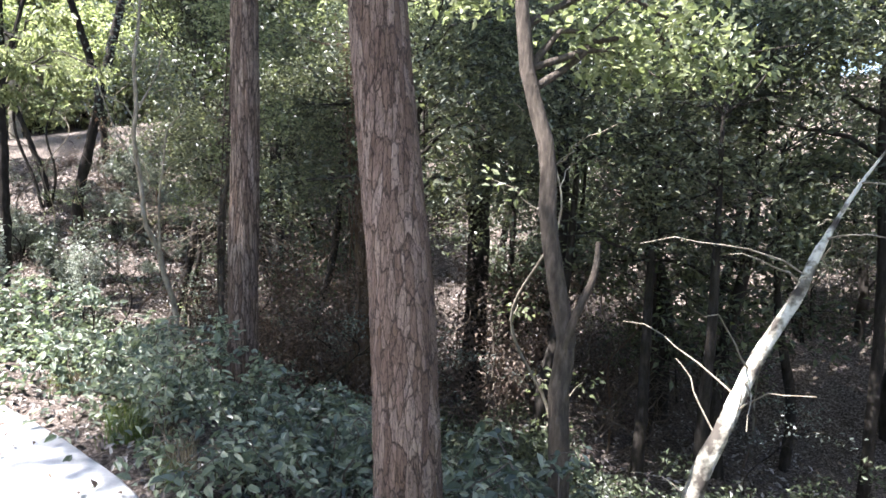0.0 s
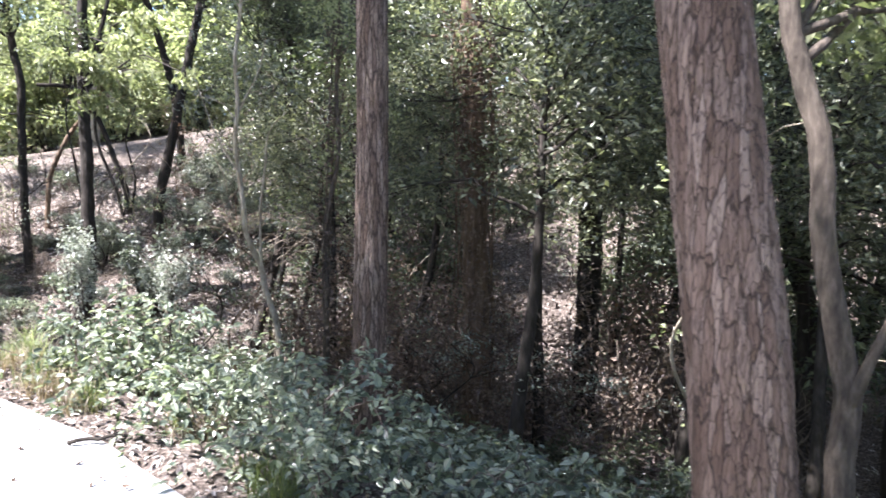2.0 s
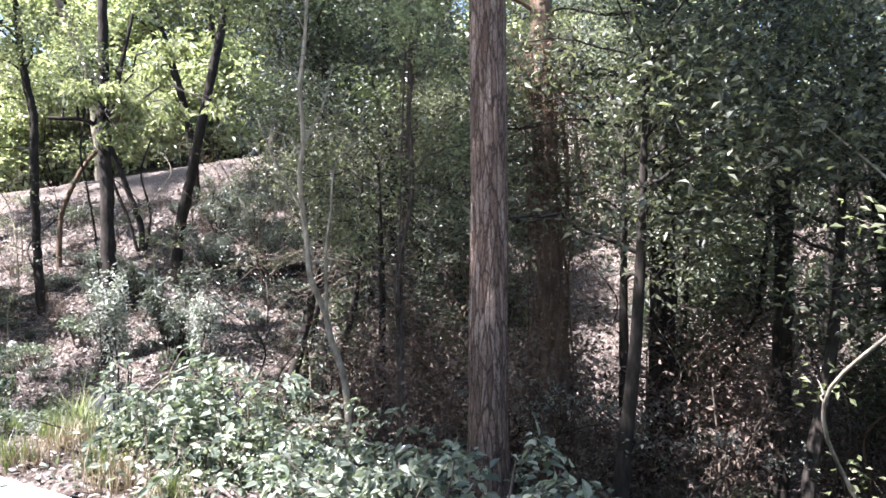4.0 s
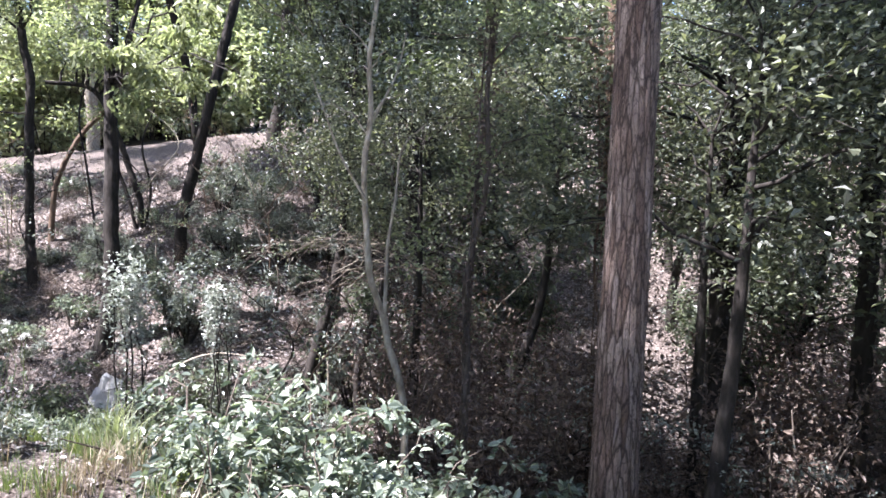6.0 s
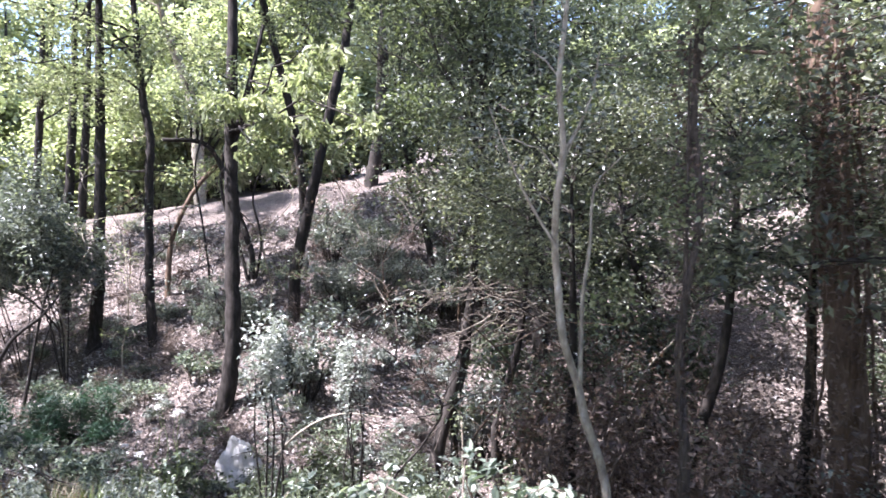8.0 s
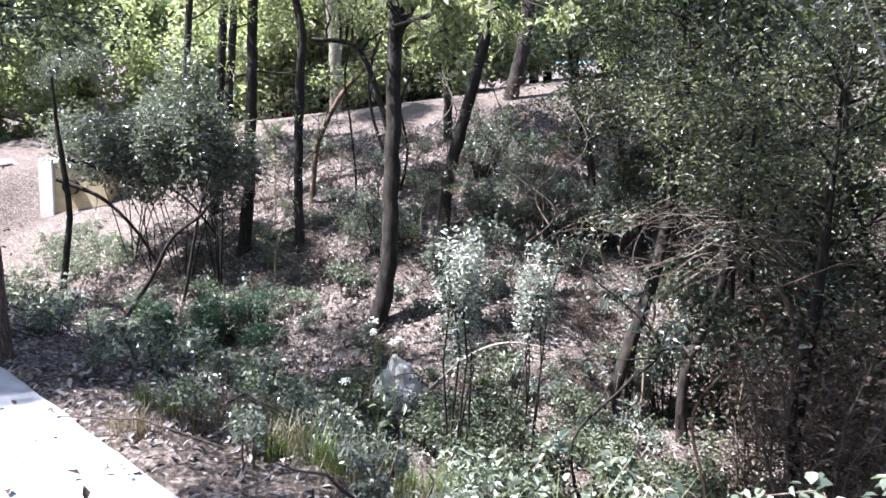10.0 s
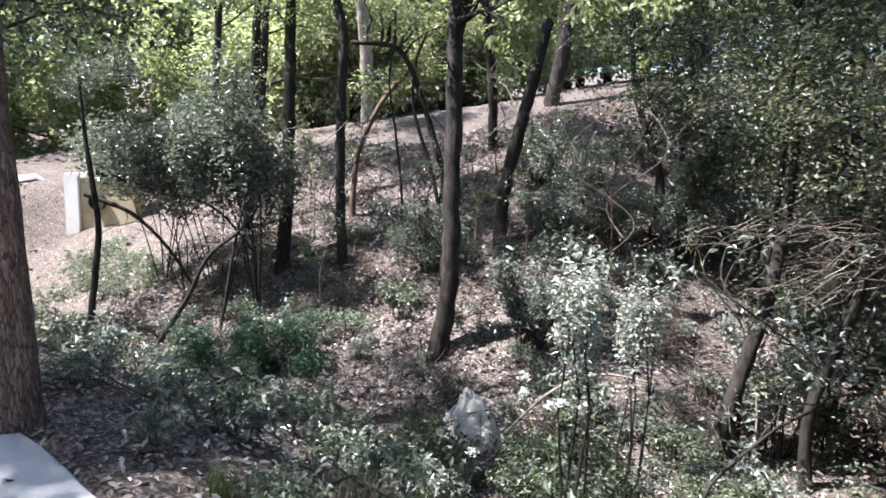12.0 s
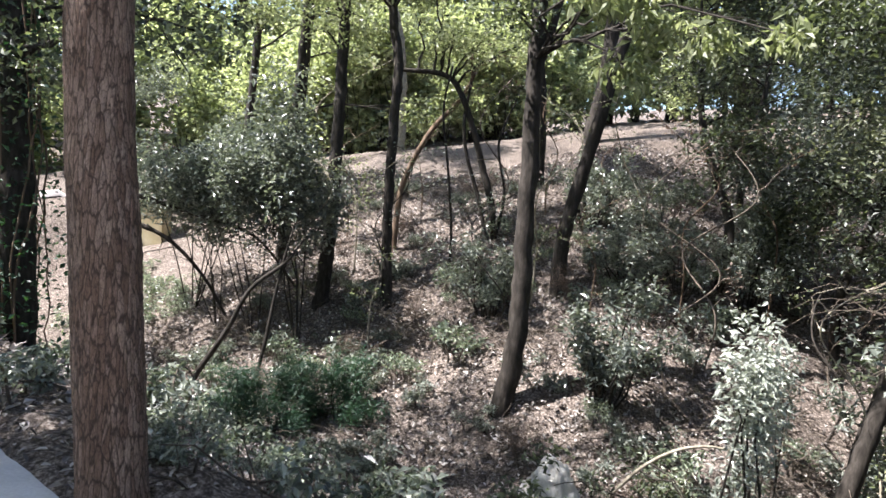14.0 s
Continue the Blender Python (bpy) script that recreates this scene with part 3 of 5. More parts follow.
part("broken_branch", mesh_of("broken_branch", *tube(smooth_line(shifted([(0.70, 3.42, 0.55, 0.03), (0.73, 3.38, 0.72, 0.023), (0.83, 3.38, 0.97, 0.019), (0.85, 3.4, 1.15, 0.014)],
     r_tree.location), 0.05), 8, 0.08), BARK_GREY), r_tree)

pale = thing("leaning_trunk", (1.45, 3.67, ground_at(1.45, 3.67)), "leaning dead trunk blotched with white lichen, thin bare twigs", "tree trunk")
pale_line = smooth_line(shifted([(1.3, 3.64, -1.5, 0.066), (1.59, 3.69, -0.44, 0.058), (1.81, 3.73, 0.06, 0.05), (1.99, 3.76, 0.44, 0.043), (2.21, 3.78, 0.8, 0.036),
                                 (2.31, 3.8, 1.03, 0.03), (2.42, 3.82, 1.22, 0.016), (2.6, 3.85, 1.5, 0.011), (2.85, 3.9, 1.8, 0.004)], pale.location), 0.06)
part("trunk", mesh_of("trunk", *tube(pale_line, 12, 0.06, 3), BARK_LICHEN), pale)
rng = np.random.default_rng(5)
for k in range(16):
    s = pale_line[rng.integers(14, len(pale_line) - 4)]
    e = s[:3] + rng.normal(size=3) * (0.35, 0.3, 0.25) + (-0.1, -0.1, 0.1)
    part("twig", mesh_of("twig", *tube(limb_to(rng, s[:3], e, 0.007, 0.002, 0.1), 5), BARK_PALE), pale)

wood_tree([(1.93, 8.81, -1.64, 0.113), (1.98, 8.93, 0.12, 0.105), (2.0, 9.0, 1.12, 0.096), (2.0, 9.09, 2.31, 0.088)],
          "dark-barked oak with drooping leafy limbs", 23, BARK_DARK, 7000, cloud(RNG, 14, (1.7, 8.4, 2.9), (1.0, 0.9, 0.7)), (0.6, 0.6, 0.35), 0.07, 0.5, LEAF_OAK, rise=2.5)
v_tree = wood_tree([(-0.66, 8.63, -0.43, 0.16), (-0.7, 8.8, 1.15, 0.15), (-0.73, 8.93, 2.25, 0.14), (-0.76, 9.05, 3.34, 0.13)],
                   "trunk wrapped in dead reddish-brown climbers", 24, BARK_BROWN, 6000, cloud(RNG, 12, (-0.6, 8.9, 4.6), (1.0, 1.0, 0.8)), (0.6, 0.6, 0.4), 0.06, 0.45, LEAF_OAK, rise=2.5)


def climber(root, around, r, seed, bark, mat, stems=10, leaves=700, size=0.045):
    """Stems that wind up a trunk, each a part, and the leaves that cling to them."""
    rng = np.random.default_rng(seed)
    around = np.asarray(around)
    at = []
    for k in range(stems):
        a0, turn = rng.uniform(0, 6.28), rng.uniform(-1.2, 1.2)
        u = np.linspace(0, 1, 26)
        c = np.stack([np.interp(u, np.linspace(0, 1, len(around)), around[:, n]) for n in range(3)], 1)
        rad = r * (1.05 + 0.25 * rng.uniform(size=26)) + 0.03
        ang = a0 + turn * u * 3 + 0.3 * np.sin(u * 9 + k)
        c[:, 0] += np.cos(ang) * rad
        c[:, 1] += np.sin(ang) * rad
        at.append(c)
        part("climber_stem", mesh_of("climber_stem", *tube(np.c_[c, np.full(26, rng.uniform(0.006, 0.014))], 5, 0.1, k), bark), root)
    at = np.concatenate(at)
    at = at[rng.integers(0, len(at), leaves)] + rng.normal(size=(leaves, 3)) * (0.06 + r * 0.45)
    part("climber_foliage", mesh_of("climber_foliage", *leaf_blades(at, size, 0.6, rng), mat, False), root)


b = v_tree.location
climber(v_tree, [(-0.66 - b.x, 8.63 - b.y, -1.9 - b.z), (-0.7 - b.x, 8.8 - b.y, 1.15 - b.z), (-0.76 - b.x, 9.05 - b.y, 3.34 - b.z)], 0.17, 31, BARK_BROWN, LEAF_DRY, 10, 5200, 0.05)

f_tree = wood_tree([(-2.27, 7.54, -0.27, 0.035), (-2.26, 7.58, 0.26, 0.03), (-2.3, 7.62, 0.77, 0.028), (-2.24, 7.65, 1.22, 0.026), (-2.15, 7.68, 1.73, 0.024), (-2.18, 7.73, 2.39, 0.022), (-2.15, 7.78, 3.1, 0.02)],
                   "thin sapling hung with dry climbers and yellowing leaves", 25, BARK_GREY, 1500,
                   cloud(RNG, 8, (-2.1, 7.7, 2.3), (0.3, 0.3, 0.7)), (0.28, 0.28, 0.3), 0.055, 0.6, LEAF_LIME, rise=1.0, limb_r=0.01)
b = f_tree.location
climber(f_tree, [(-2.27 - b.x, 7.54 - b.y, -0.9 - b.z), (-2.28 - b.x, 7.62 - b.y, 0.8 - b.z), (-2.15 - b.x, 7.75 - b.y, 3.0 - b.z)], 0.02, 32, BARK_GREY, LEAF_DRY, 3, 1100, 0.05)

sap = wood_tree([(-2.75, 7.5, -0.9, 0.034), (-2.79, 7.58, -0.17, 0.032), (-2.93, 7.63, 0.28, 0.031), (-2.99, 7.66, 0.54, 0.03), (-3.09, 7.55, 0.86, 0.028),
                 (-3.15, 7.55, 1.43, 0.026), (-3.15, 7.42, 1.86, 0.024), (-3.11, 7.41, 2.16, 0.022), (-3.14, 7.45, 2.66, 0.02), (-3.1, 7.49, 3.0, 0.018)],
                "slim crooked sapling with smooth pale bark and sparse leaves", 26, BARK_PALE, 700,
                [(-3.0, 7.5, 2.7), (-3.4, 7.6, 2.9), (-2.8, 7.6, 2.4), (-3.2, 7.5, 3.3), (-3.6, 7.7, 2.3)], (0.35, 0.3, 0.3), 0.05, 0.5, LEAF_LAUREL, rise=1.0, limb_r=0.008, limbs=5)
for stem in ([(-2.97, 7.62, 0.55, 0.018), (-2.96, 7.6, 1.12, 0.014), (-2.91, 7.61, 1.52, 0.012), (-2.87, 7.66, 1.93, 0.009), (-2.68, 7.69, 2.15, 0.005)],
             [(-3.12, 7.42, 2.08, 0.013), (-3.05, 7.45, 2.23, 0.011), (-2.92, 7.5, 2.53, 0.009), (-2.86, 7.56, 2.85, 0.006)],
             [(-3.14, 7.5, 1.5, 0.012), (-3.35, 7.5, 1.85, 0.01), (-3.5, 7.55, 2.2, 0.006), (-3.62, 7.6, 2.5, 0.004)]):
    part("side_stem", mesh_of("side_stem", *tube(smooth_line(shifted(stem, sap.location), 0.06), 8, 0.05), BARK_PALE), sap)

for args, label, seed, bark in (
        ([(-2.92, 14.57, -1.57, 0.15), (-2.99, 14.69, -0.01, 0.135), (-3.04, 14.82, 1.77, 0.12), (-3.09, 14.97, 3.89, 0.1)], "thick dark trunk in deep shade", 41, BARK_DARK),
        ([(-4.58, 12.25, -1.81, 0.105), (-4.42, 12.33, -1.11, 0.09), (-4.13, 12.47, 0.12, 0.075), (-4.02, 12.6, 1.25, 0.06)], "leaning dark trunk on the gully floor", 42, BARK_DARK),
        ([(-4.32, 12.67, -1.67, 0.06), (-4.31, 12.75, -1.03, 0.05), (-4.14, 12.83, -0.3, 0.042), (-4.1, 12.85, 0.6, 0.035)], "thin dark stem beside a leaning trunk", 43, BARK_DARK),
        ([(-8.0, 16.2, 0.6, 0.125), (-7.85, 16.3, 1.5, 0.118), (-7.6, 16.4, 2.7, 0.11), (-7.38, 16.5, 3.8, 0.104), (-7.15, 16.6, 4.9, 0.096), (-6.95, 16.7, 6.0, 0.085)], "slanting dark trunk on the far bank", 44, BARK_DARK),
        ([(-8.74, 26.8, 3.1, 0.26), (-8.54, 26.92, 4.27, 0.25), (-8.38, 27.03, 5.31, 0.24), (-8.34, 27.23, 7.78, 0.22)], "stout dark trunk beside the far track", 45, BARK_DARK),
        ([(-4.79, 23.52, 2.4, 0.25), (-4.5, 23.71, 3.63, 0.24), (-4.45, 23.83, 4.66, 0.23), (-4.68, 23.87, 5.96, 0.21)], "bent dark trunk near the far track", 47, BARK_DARK)):
    x, y, z = args[-1][:3]
    rr = np.random.default_rng(seed)
    # the second, higher cloud is out of view, added to shade the wood
    wood_tree(args, label, seed, bark, 7500, cloud(rr, 11, (x, y, max(z, 3.2) + 1.0), (1.2, 1.2, 0.9)) + cloud(rr, 3 if seed in (42, 43) else 10, (x - 1.6, y - 0.8, max(z, 3.2) + 5.0), (1.4, 1.4, 0.5)), (0.7, 0.7, 0.4), 0.105, 0.45, LEAF_OAK, rise=2.5)

# below, clumps near 8 m and higher are unseen, added to shade slope and hollow
a_tree = wood_tree([(-10.95, 15.9, -1.2, 0.10), (-11.1, 16.1, -0.37, 0.098), (-11.24, 16.28, 0.69, 0.095), (-11.3, 16.4, 2.27, 0.092), (-11.33, 16.52, 3.64, 0.09), (-11.56, 16.57, 4.9, 0.08)],
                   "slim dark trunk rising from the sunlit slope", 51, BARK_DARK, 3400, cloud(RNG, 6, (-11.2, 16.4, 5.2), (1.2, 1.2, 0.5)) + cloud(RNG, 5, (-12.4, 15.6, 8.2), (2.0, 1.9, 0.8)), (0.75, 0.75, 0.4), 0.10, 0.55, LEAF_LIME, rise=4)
b_tree = wood_tree([(-8.29, 13.33, -1.61, 0.151), (-8.19, 13.42, -0.96, 0.138), (-8.15, 13.51, -0.2, 0.13), (-8.19, 13.61, 1.01, 0.122), (-8.25, 13.73, 2.52, 0.115), (-8.28, 13.78, 3.2, 0.11), (-8.28, 13.86, 4.03, 0.1)],
                   "dark forked oak leaning up out of the gully", 52, BARK_DARK, 11000,
                   cloud(RNG, 14, (-7.7, 14.2, 8.2), (1.4, 1.3, 0.7)) + cloud(np.random.default_rng(59), 13, (-6.2, 12.8, 8.7), (1.2, 1.2, 0.5)) + [(-8.5, 13.2, 3.7), (-8.3, 13.4, 4.2)], (0.6, 0.6, 0.4), 0.09, 0.5, LEAF_OAK, rise=4)
b = b_tree.location
crown_parts(b_tree, np.random.default_rng(58), [(-8.27 - b.x, 13.77 - b.y, 3.2 - b.z, 0.09), (-8.28 - b.x, 13.84 - b.y, 3.9 - b.z, 0.09)],
            [(cx - b.x, cy - b.y, cz - b.z) for cx, cy, cz in ((-7.0, 11.7, 2.7), (-6.75, 11.8, 3.1), (-6.2, 12.0, 3.05), (-5.5, 12.2, 3.15), (-6.9, 11.6, 3.3), (-6.3, 11.5, 3.6), (-7.3, 11.3, 3.3), (-5.9, 11.3, 3.9))],
            (0.3, 0.3, 0.2), 1000, 0.15, 0.45, LEAF_LIME, BARK_DARK, 0.022, 4, 0.9, "hanging_bough")
part("fork", mesh_of("fork", *tube(smooth_line(shifted([(-8.27, 13.77, 3.0, 0.08), (-8.13, 13.86, 3.51, 0.06), (-8.03, 13.94, 4.05, 0.05), (-7.8, 14.1, 5.2, 0.03)], b_tree.location), 0.12), 9, 0.05), BARK_DARK), b_tree)
wood_tree([(-12.41, 16.08, -0.76, 0.14), (-12.37, 16.18, 0.17, 0.132), (-12.38, 16.27, 1.14, 0.125), (-12.42, 16.4, 2.77, 0.115), (-12.48, 16.52, 4.28, 0.105)],
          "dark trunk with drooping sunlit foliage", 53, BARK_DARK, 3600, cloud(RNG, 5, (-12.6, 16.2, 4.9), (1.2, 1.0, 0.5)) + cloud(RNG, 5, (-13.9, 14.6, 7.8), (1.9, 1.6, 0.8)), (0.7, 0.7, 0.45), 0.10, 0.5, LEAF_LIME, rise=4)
wood_tree([(-15.0, 13.8, -1.95, 0.069), (-15.0, 14.0, -0.73, 0.06), (-15.02, 14.1, -0.04, 0.055), (-15.18, 14.16, 0.84, 0.05), (-15.3, 14.18, 1.42, 0.04)],
          "thin dark young tree with leaves at the top", 54, BARK_DARK, 2600, cloud(RNG, 7, (-15.2, 14.2, 2.7), (0.6, 0.5, 0.35)), (0.4, 0.4, 0.3), 0.06, 0.5, LEAF_LAUREL, limb_r=0.02, rise=1.2)
wood_tree([(-11.72, 17.84, -0.18, 0.07), (-11.71, 17.91, 0.6, 0.066), (-11.65, 18.01, 1.45, 0.062), (-11.35, 18.19, 2.31, 0.058), (-11.05, 18.33, 2.82, 0.055), (-10.64, 18.52, 3.35, 0.05)],
          "bowed pale-grey stem arching over the slope", 55, BARK_BROWN, 1500, cloud(RNG, 6, (-10.4, 18.6, 3.9), (0.6, 0.5, 0.4)), (0.45, 0.45, 0.3), 0.07, 0.55, LEAF_LIME, rise=0.8)
m_tree = wood_tree([(-9.7, 18.08, 1.08, 0.072), (-9.97, 18.07, 1.9, 0.068), (-10.2, 18.06, 2.58, 0.064), (-10.48, 18.03, 3.26, 0.06), (-10.85, 17.95, 3.7, 0.055), (-11.69, 17.68, 3.75, 0.045)],
                   "many-stemmed dark bush tree with arching limbs", 56, BARK_DARK, 2600, cloud(RNG, 9, (-10.6, 18.0, 4.4), (0.8, 0.5, 0.5)), (0.5, 0.5, 0.35), 0.07, 0.55, LEAF_LIME)
for stem in ([(-9.75, 18.0, 0.35, 0.045), (-9.96, 18.01, 1.18, 0.042), (-10.31, 17.99, 2.17, 0.04), (-10.41, 18.02, 2.85, 0.036), (-10.35, 18.11, 3.61, 0.03)],
             [(-9.6, 18.1, 0.4, 0.035), (-9.5, 18.2, 1.4, 0.03), (-9.7, 18.2, 2.4, 0.026), (-9.4, 18.2, 3.3, 0.02)],
             [(-10.15, 16.84, -0.2, 0.028), (-10.17, 16.84, 0.7, 0.026), (-10.34, 16.89, 1.82, 0.024), (-10.52, 16.93, 2.88, 0.022), (-10.49, 17.2, 3.74, 0.02)]):
    part("stem", mesh_of("stem", *tube(smooth_line(shifted(stem, m_tree.location), 0.1), 8, 0.05), BARK_DARK), m_tree)
# the clumps near 9 m are unseen, added to darken the gully floor
ivy = wood_tree([(-12.43, 9.77, -1.04, 0.21), (-12.61, 9.89, 0.74, 0.2), (-12.82, 9.99, 2.4, 0.19), (-12.99, 10.04, 3.5, 0.18)],
                "big dark trunk smothered in climbing ivy", 57, BARK_DARK, 15000, cloud(RNG, 12, (-12.6, 10.4, 3.3), (0.9, 0.8, 1.0)) + cloud(RNG, 9, (-13.6, 11.0, 7.6), (1.8, 1.2, 0.8)) + cloud(RNG, 16, (-13.6, 8.6, 9.0), (2.0, 1.6, 0.8)) + cloud(np.random.default_rng(244), 16, (-13.3, 8.4, 9.2), (0.7, 0.8, 0.4)), (0.7, 0.7, 0.45), 0.09, 0.6, LEAF_OAK, rise=5)
b = ivy.location
climber(ivy, [(-12.43 - b.x, 9.77 - b.y, -1.0 - b.z), (-12.61 - b.x, 9.89 - b.y, 0.74 - b.z), (-12.99 - b.x, 10.04 - b.y, 3.5 - b.z)], 0.22, 33, BARK_BROWN, LEAF_DARK, 12, 2600, 0.07)

for k, pts in enumerate((
        [(3.59, 9.12, -0.32, 0.12), (3.37, 9.24, 0.69, 0.11), (3.26, 9.44, 2.48, 0.1), (3.19, 9.57, 3.61, 0.09)],
        [(4.84, 6.48, -0.72, 0.06), (4.91, 6.61, 0.48, 0.054), (4.9, 6.8, 2.27, 0.048)],
        [(4.57, 12.59, -0.25, 0.1), (4.66, 12.68, 1.07, 0.09), (4.74, 12.79, 2.49, 0.076)],
        [(5.18, 12.62, 0.23, 0.11), (5.08, 12.68, 1.08, 0.099), (5.3, 12.78, 2.5, 0.085)])):
    rr = np.random.default_rng(60 + k)
    x, y, z = pts[-1][:3]
    wood_tree(pts, "dark-barked young oak in the shaded wood", 60 + k, BARK_DARK, 5200, cloud(rr, 13, (x, y, 3.1), (0.9, 0.9, 0.8)), (0.55, 0.55, 0.35), 0.07, 0.45, LEAF_OAK,
              group="shaded oaks", rise=2.0)

# a tree added so that its high crown throws the bank into shade
g = ground_at(-9.2, 20.6)
wood_tree([(-9.2, 20.6, g, 0.12), (-9.3, 20.2, g + 2.5, 0.11), (-9.6, 19.2, g + 5, 0.09), (-9.8, 18.2, g + 7, 0.07)], "tall thin oak added for its wide dark crown, which shades the bank", 242, BARK_DARK, 17000,
          cloud(np.random.default_rng(242), 40, (-9.5, 18.4, 10.2), (1.6, 1.7, 0.5)) + cloud(np.random.default_rng(246), 16, (-11.7, 20.2, 10.4), (0.9, 0.8, 0.4)), (0.8, 0.8, 0.4), 0.13, 0.5, LEAF_OAK, rise=2.0)
# this crown is set off to one side, high up, to shade the track
wood_tree([(-15.2, 26.6, 2.2, 0.24), (-15.25, 26.6, 4.2, 0.22), (-15.4, 26.3, 6.6, 0.19), (-15.9, 25.4, 9.0, 0.12)], "thick pale-barked tree beside the far track", 243, BARK_PALE, 9000,
          cloud(np.random.default_rng(243), 26, (-16.9, 23.4, 10.4), (1.3, 1.1, 0.5)), (0.8, 0.8, 0.4), 0.14, 0.5, LEAF_LIME, rise=1.5)

# tall sunny trees on the left of the slope, their high crowns added to dapple it
for k, (x, y) in enumerate([(-14.4, 17.9), (-15.6, 20.2), (-17.8, 12.9), (-17.6, 21.0)]):
    rr = np.random.default_rng(220 + k)
    g = ground_at(x, y)
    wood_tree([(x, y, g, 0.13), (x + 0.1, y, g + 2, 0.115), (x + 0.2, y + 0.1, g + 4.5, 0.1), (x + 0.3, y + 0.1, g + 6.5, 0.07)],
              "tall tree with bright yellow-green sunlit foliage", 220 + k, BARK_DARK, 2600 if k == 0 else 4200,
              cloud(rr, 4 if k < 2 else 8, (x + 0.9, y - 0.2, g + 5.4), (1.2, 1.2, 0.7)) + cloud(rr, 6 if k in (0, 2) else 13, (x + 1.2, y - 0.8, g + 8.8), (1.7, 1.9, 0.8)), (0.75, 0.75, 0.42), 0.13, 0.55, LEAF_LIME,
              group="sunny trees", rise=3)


# ---- understorey: a few built, then copied about the wood ----
def understorey(seed, mat, size, ratio, leaves, low, sway=0.5):
    rng = np.random.default_rng(seed)
    root = thing("understorey_tree", (0, 0, -40), "small dark-leaved evergreen oak in the shaded wood", "tree", "understorey trees")
    lean = rng.normal(size=2) * sway
    line = smooth_line([(0, 0, -0.3, 0.09), (0.1, 0, 1.0, 0.075), (lean[0], lean[1], 2.6, 0.055), (lean[0] * 1.5, lean[1] * 1.3, 4.8, 0.02)], 0.2)
    part("trunk", mesh_of("trunk", *tube(line, 8, 0.06, seed), BARK_DARK), root)
    cs = [(lean[0] * 0.7 + math.cos(a) * r, lean[1] * 0.7 + math.sin(a) * r, z) for a, r, z in
          zip(rng.uniform(0, 6.28, 17), rng.uniform(0.3, 1.5, 17), rng.uniform(low, 6.0, 17))]
    crown_parts(root, rng, line, cs, (0.75, 0.75, 0.42), leaves, size, ratio, mat, BARK_DARK, 0.025, 5)
    return root


def place_copies(models, places, group_turn=True, seed=0, scale=(0.85, 1.2), sink=0.05):
    """Copies of the models, each turned and sized by chance; the models themselves take the first places."""
    rng = np.random.default_rng(seed)
    for k, (x, y) in enumerate(places):
        s = rng.uniform(*scale)
        m = Matrix.LocRotScale((x, y, ground_at(x, y) - sink), Euler((0, 0, rng.uniform(0, 6.28))), None)
        src = models[k % len(models)]
        if k < len(models):
            ob = src
            ob.matrix_basis = m
            ob.scale = (s, s, s)
        else:
            ob = copy_thing(src, m)
            ob.scale = (s, s, s)


under = [understorey(70, LEAF_OAK, 0.105, 0.45, 5600, 1.2), understorey(71, LEAF_OAK, 0.1, 0.45, 5600, 0.7), understorey(72, LEAF_LAUREL, 0.11, 0.4, 5600, 1.0), understorey(73, LEAF_OAK, 0.105, 0.45, 5600, 1.5)]
places = [(2.4, 11.4), (4.6, 9.6), (6.3, 8.0), (-0.8, 15.2), (2.0, 14.6), (5.0, 15.0), (-3.6, 16.6), (-5.4, 17.4), (-1.6, 18.6),
          (1.6, 18.2), (4.8, 18.5), (8.2, 11.5), (7.6, 15.4), (-4.8, 20.6), (-3.0, 21.8), (0.4, 22.0), (3.9, 22.4), (6.6, 5.2), (8.4, 7.6), (5.6, 2.6), (-4.9, 24.6),
          (-1.0, 25.4), (3.2, 26.0), (7.6, 21.0), (3.6, 7.2), (7.2, 10.0), (2.6, 16.4), (-2.4, 16.0), (-4.6, 22.8), (6.2, 17.0)]
place_copies(under, places, seed=3)
leafy = [understorey(74, LEAF_BOUGH, 0.075, 0.5, 6500, 3.2, 0.25), understorey(75, LEAF_BOUGH, 0.07, 0.5, 6500, 3.5, 0.25)]
for ob in leafy:
    tagged(ob, "young oak with fresh green leaves hanging over the hollow", group="leafy young oaks")
place_copies(leafy, [(0.1, 8.4), (1.5, 7.4), (3.0, 8.2), (-1.5, 10.2), (-2.7, 10.6), (4.6, 7.6), (1.7, 11.4), (-3.6, 12.2), (2.9, 6.1), (5.2, 5.4), (-0.6, 9.6)], seed=38, scale=(0.8, 1.0))
broad = understorey(76, LEAF_BOUGH, 0.092, 0.5, 4200, 3.2, 0.12)
tagged(broad, "leafy young tree with large glossy leaves behind the pines", group="leafy young oaks")
place_copies([broad], [(-0.3, 7.3), (2.3, 6.6)], seed=41, scale=(0.85, 1.0))


def far_tree(seed, mat, size):
    rng = np.random.default_rng(seed)
    root = thing("woodland_tree", (0, 0, -40), "tall leafy tree beyond the far track", "tree", "trees beyond the track")
    line = smooth_line([(0, 0, -0.4, 0.2), (0.1, 0, 2.5, 0.16), (0.3, 0.2, 6.0, 0.1), (0.4, 0.2, 9.5, 0.03)], 0.4)
    part("trunk", mesh_of("trunk", *tube(line, 8, 0.05, seed), BARK_DARK), root)
    cs = [(math.cos(a) * r, math.sin(a) * r, z) for a, r, z in zip(rng.uniform(0, 6.28, 26), rng.uniform(0.2, 2.6, 26), rng.uniform(0.8, 10, 26))]
    crown_parts(root, rng, line, cs, (1.35, 1.35, 0.8), 4400, size, 0.6, mat, BARK_DARK, 0.06, 6)
    return root


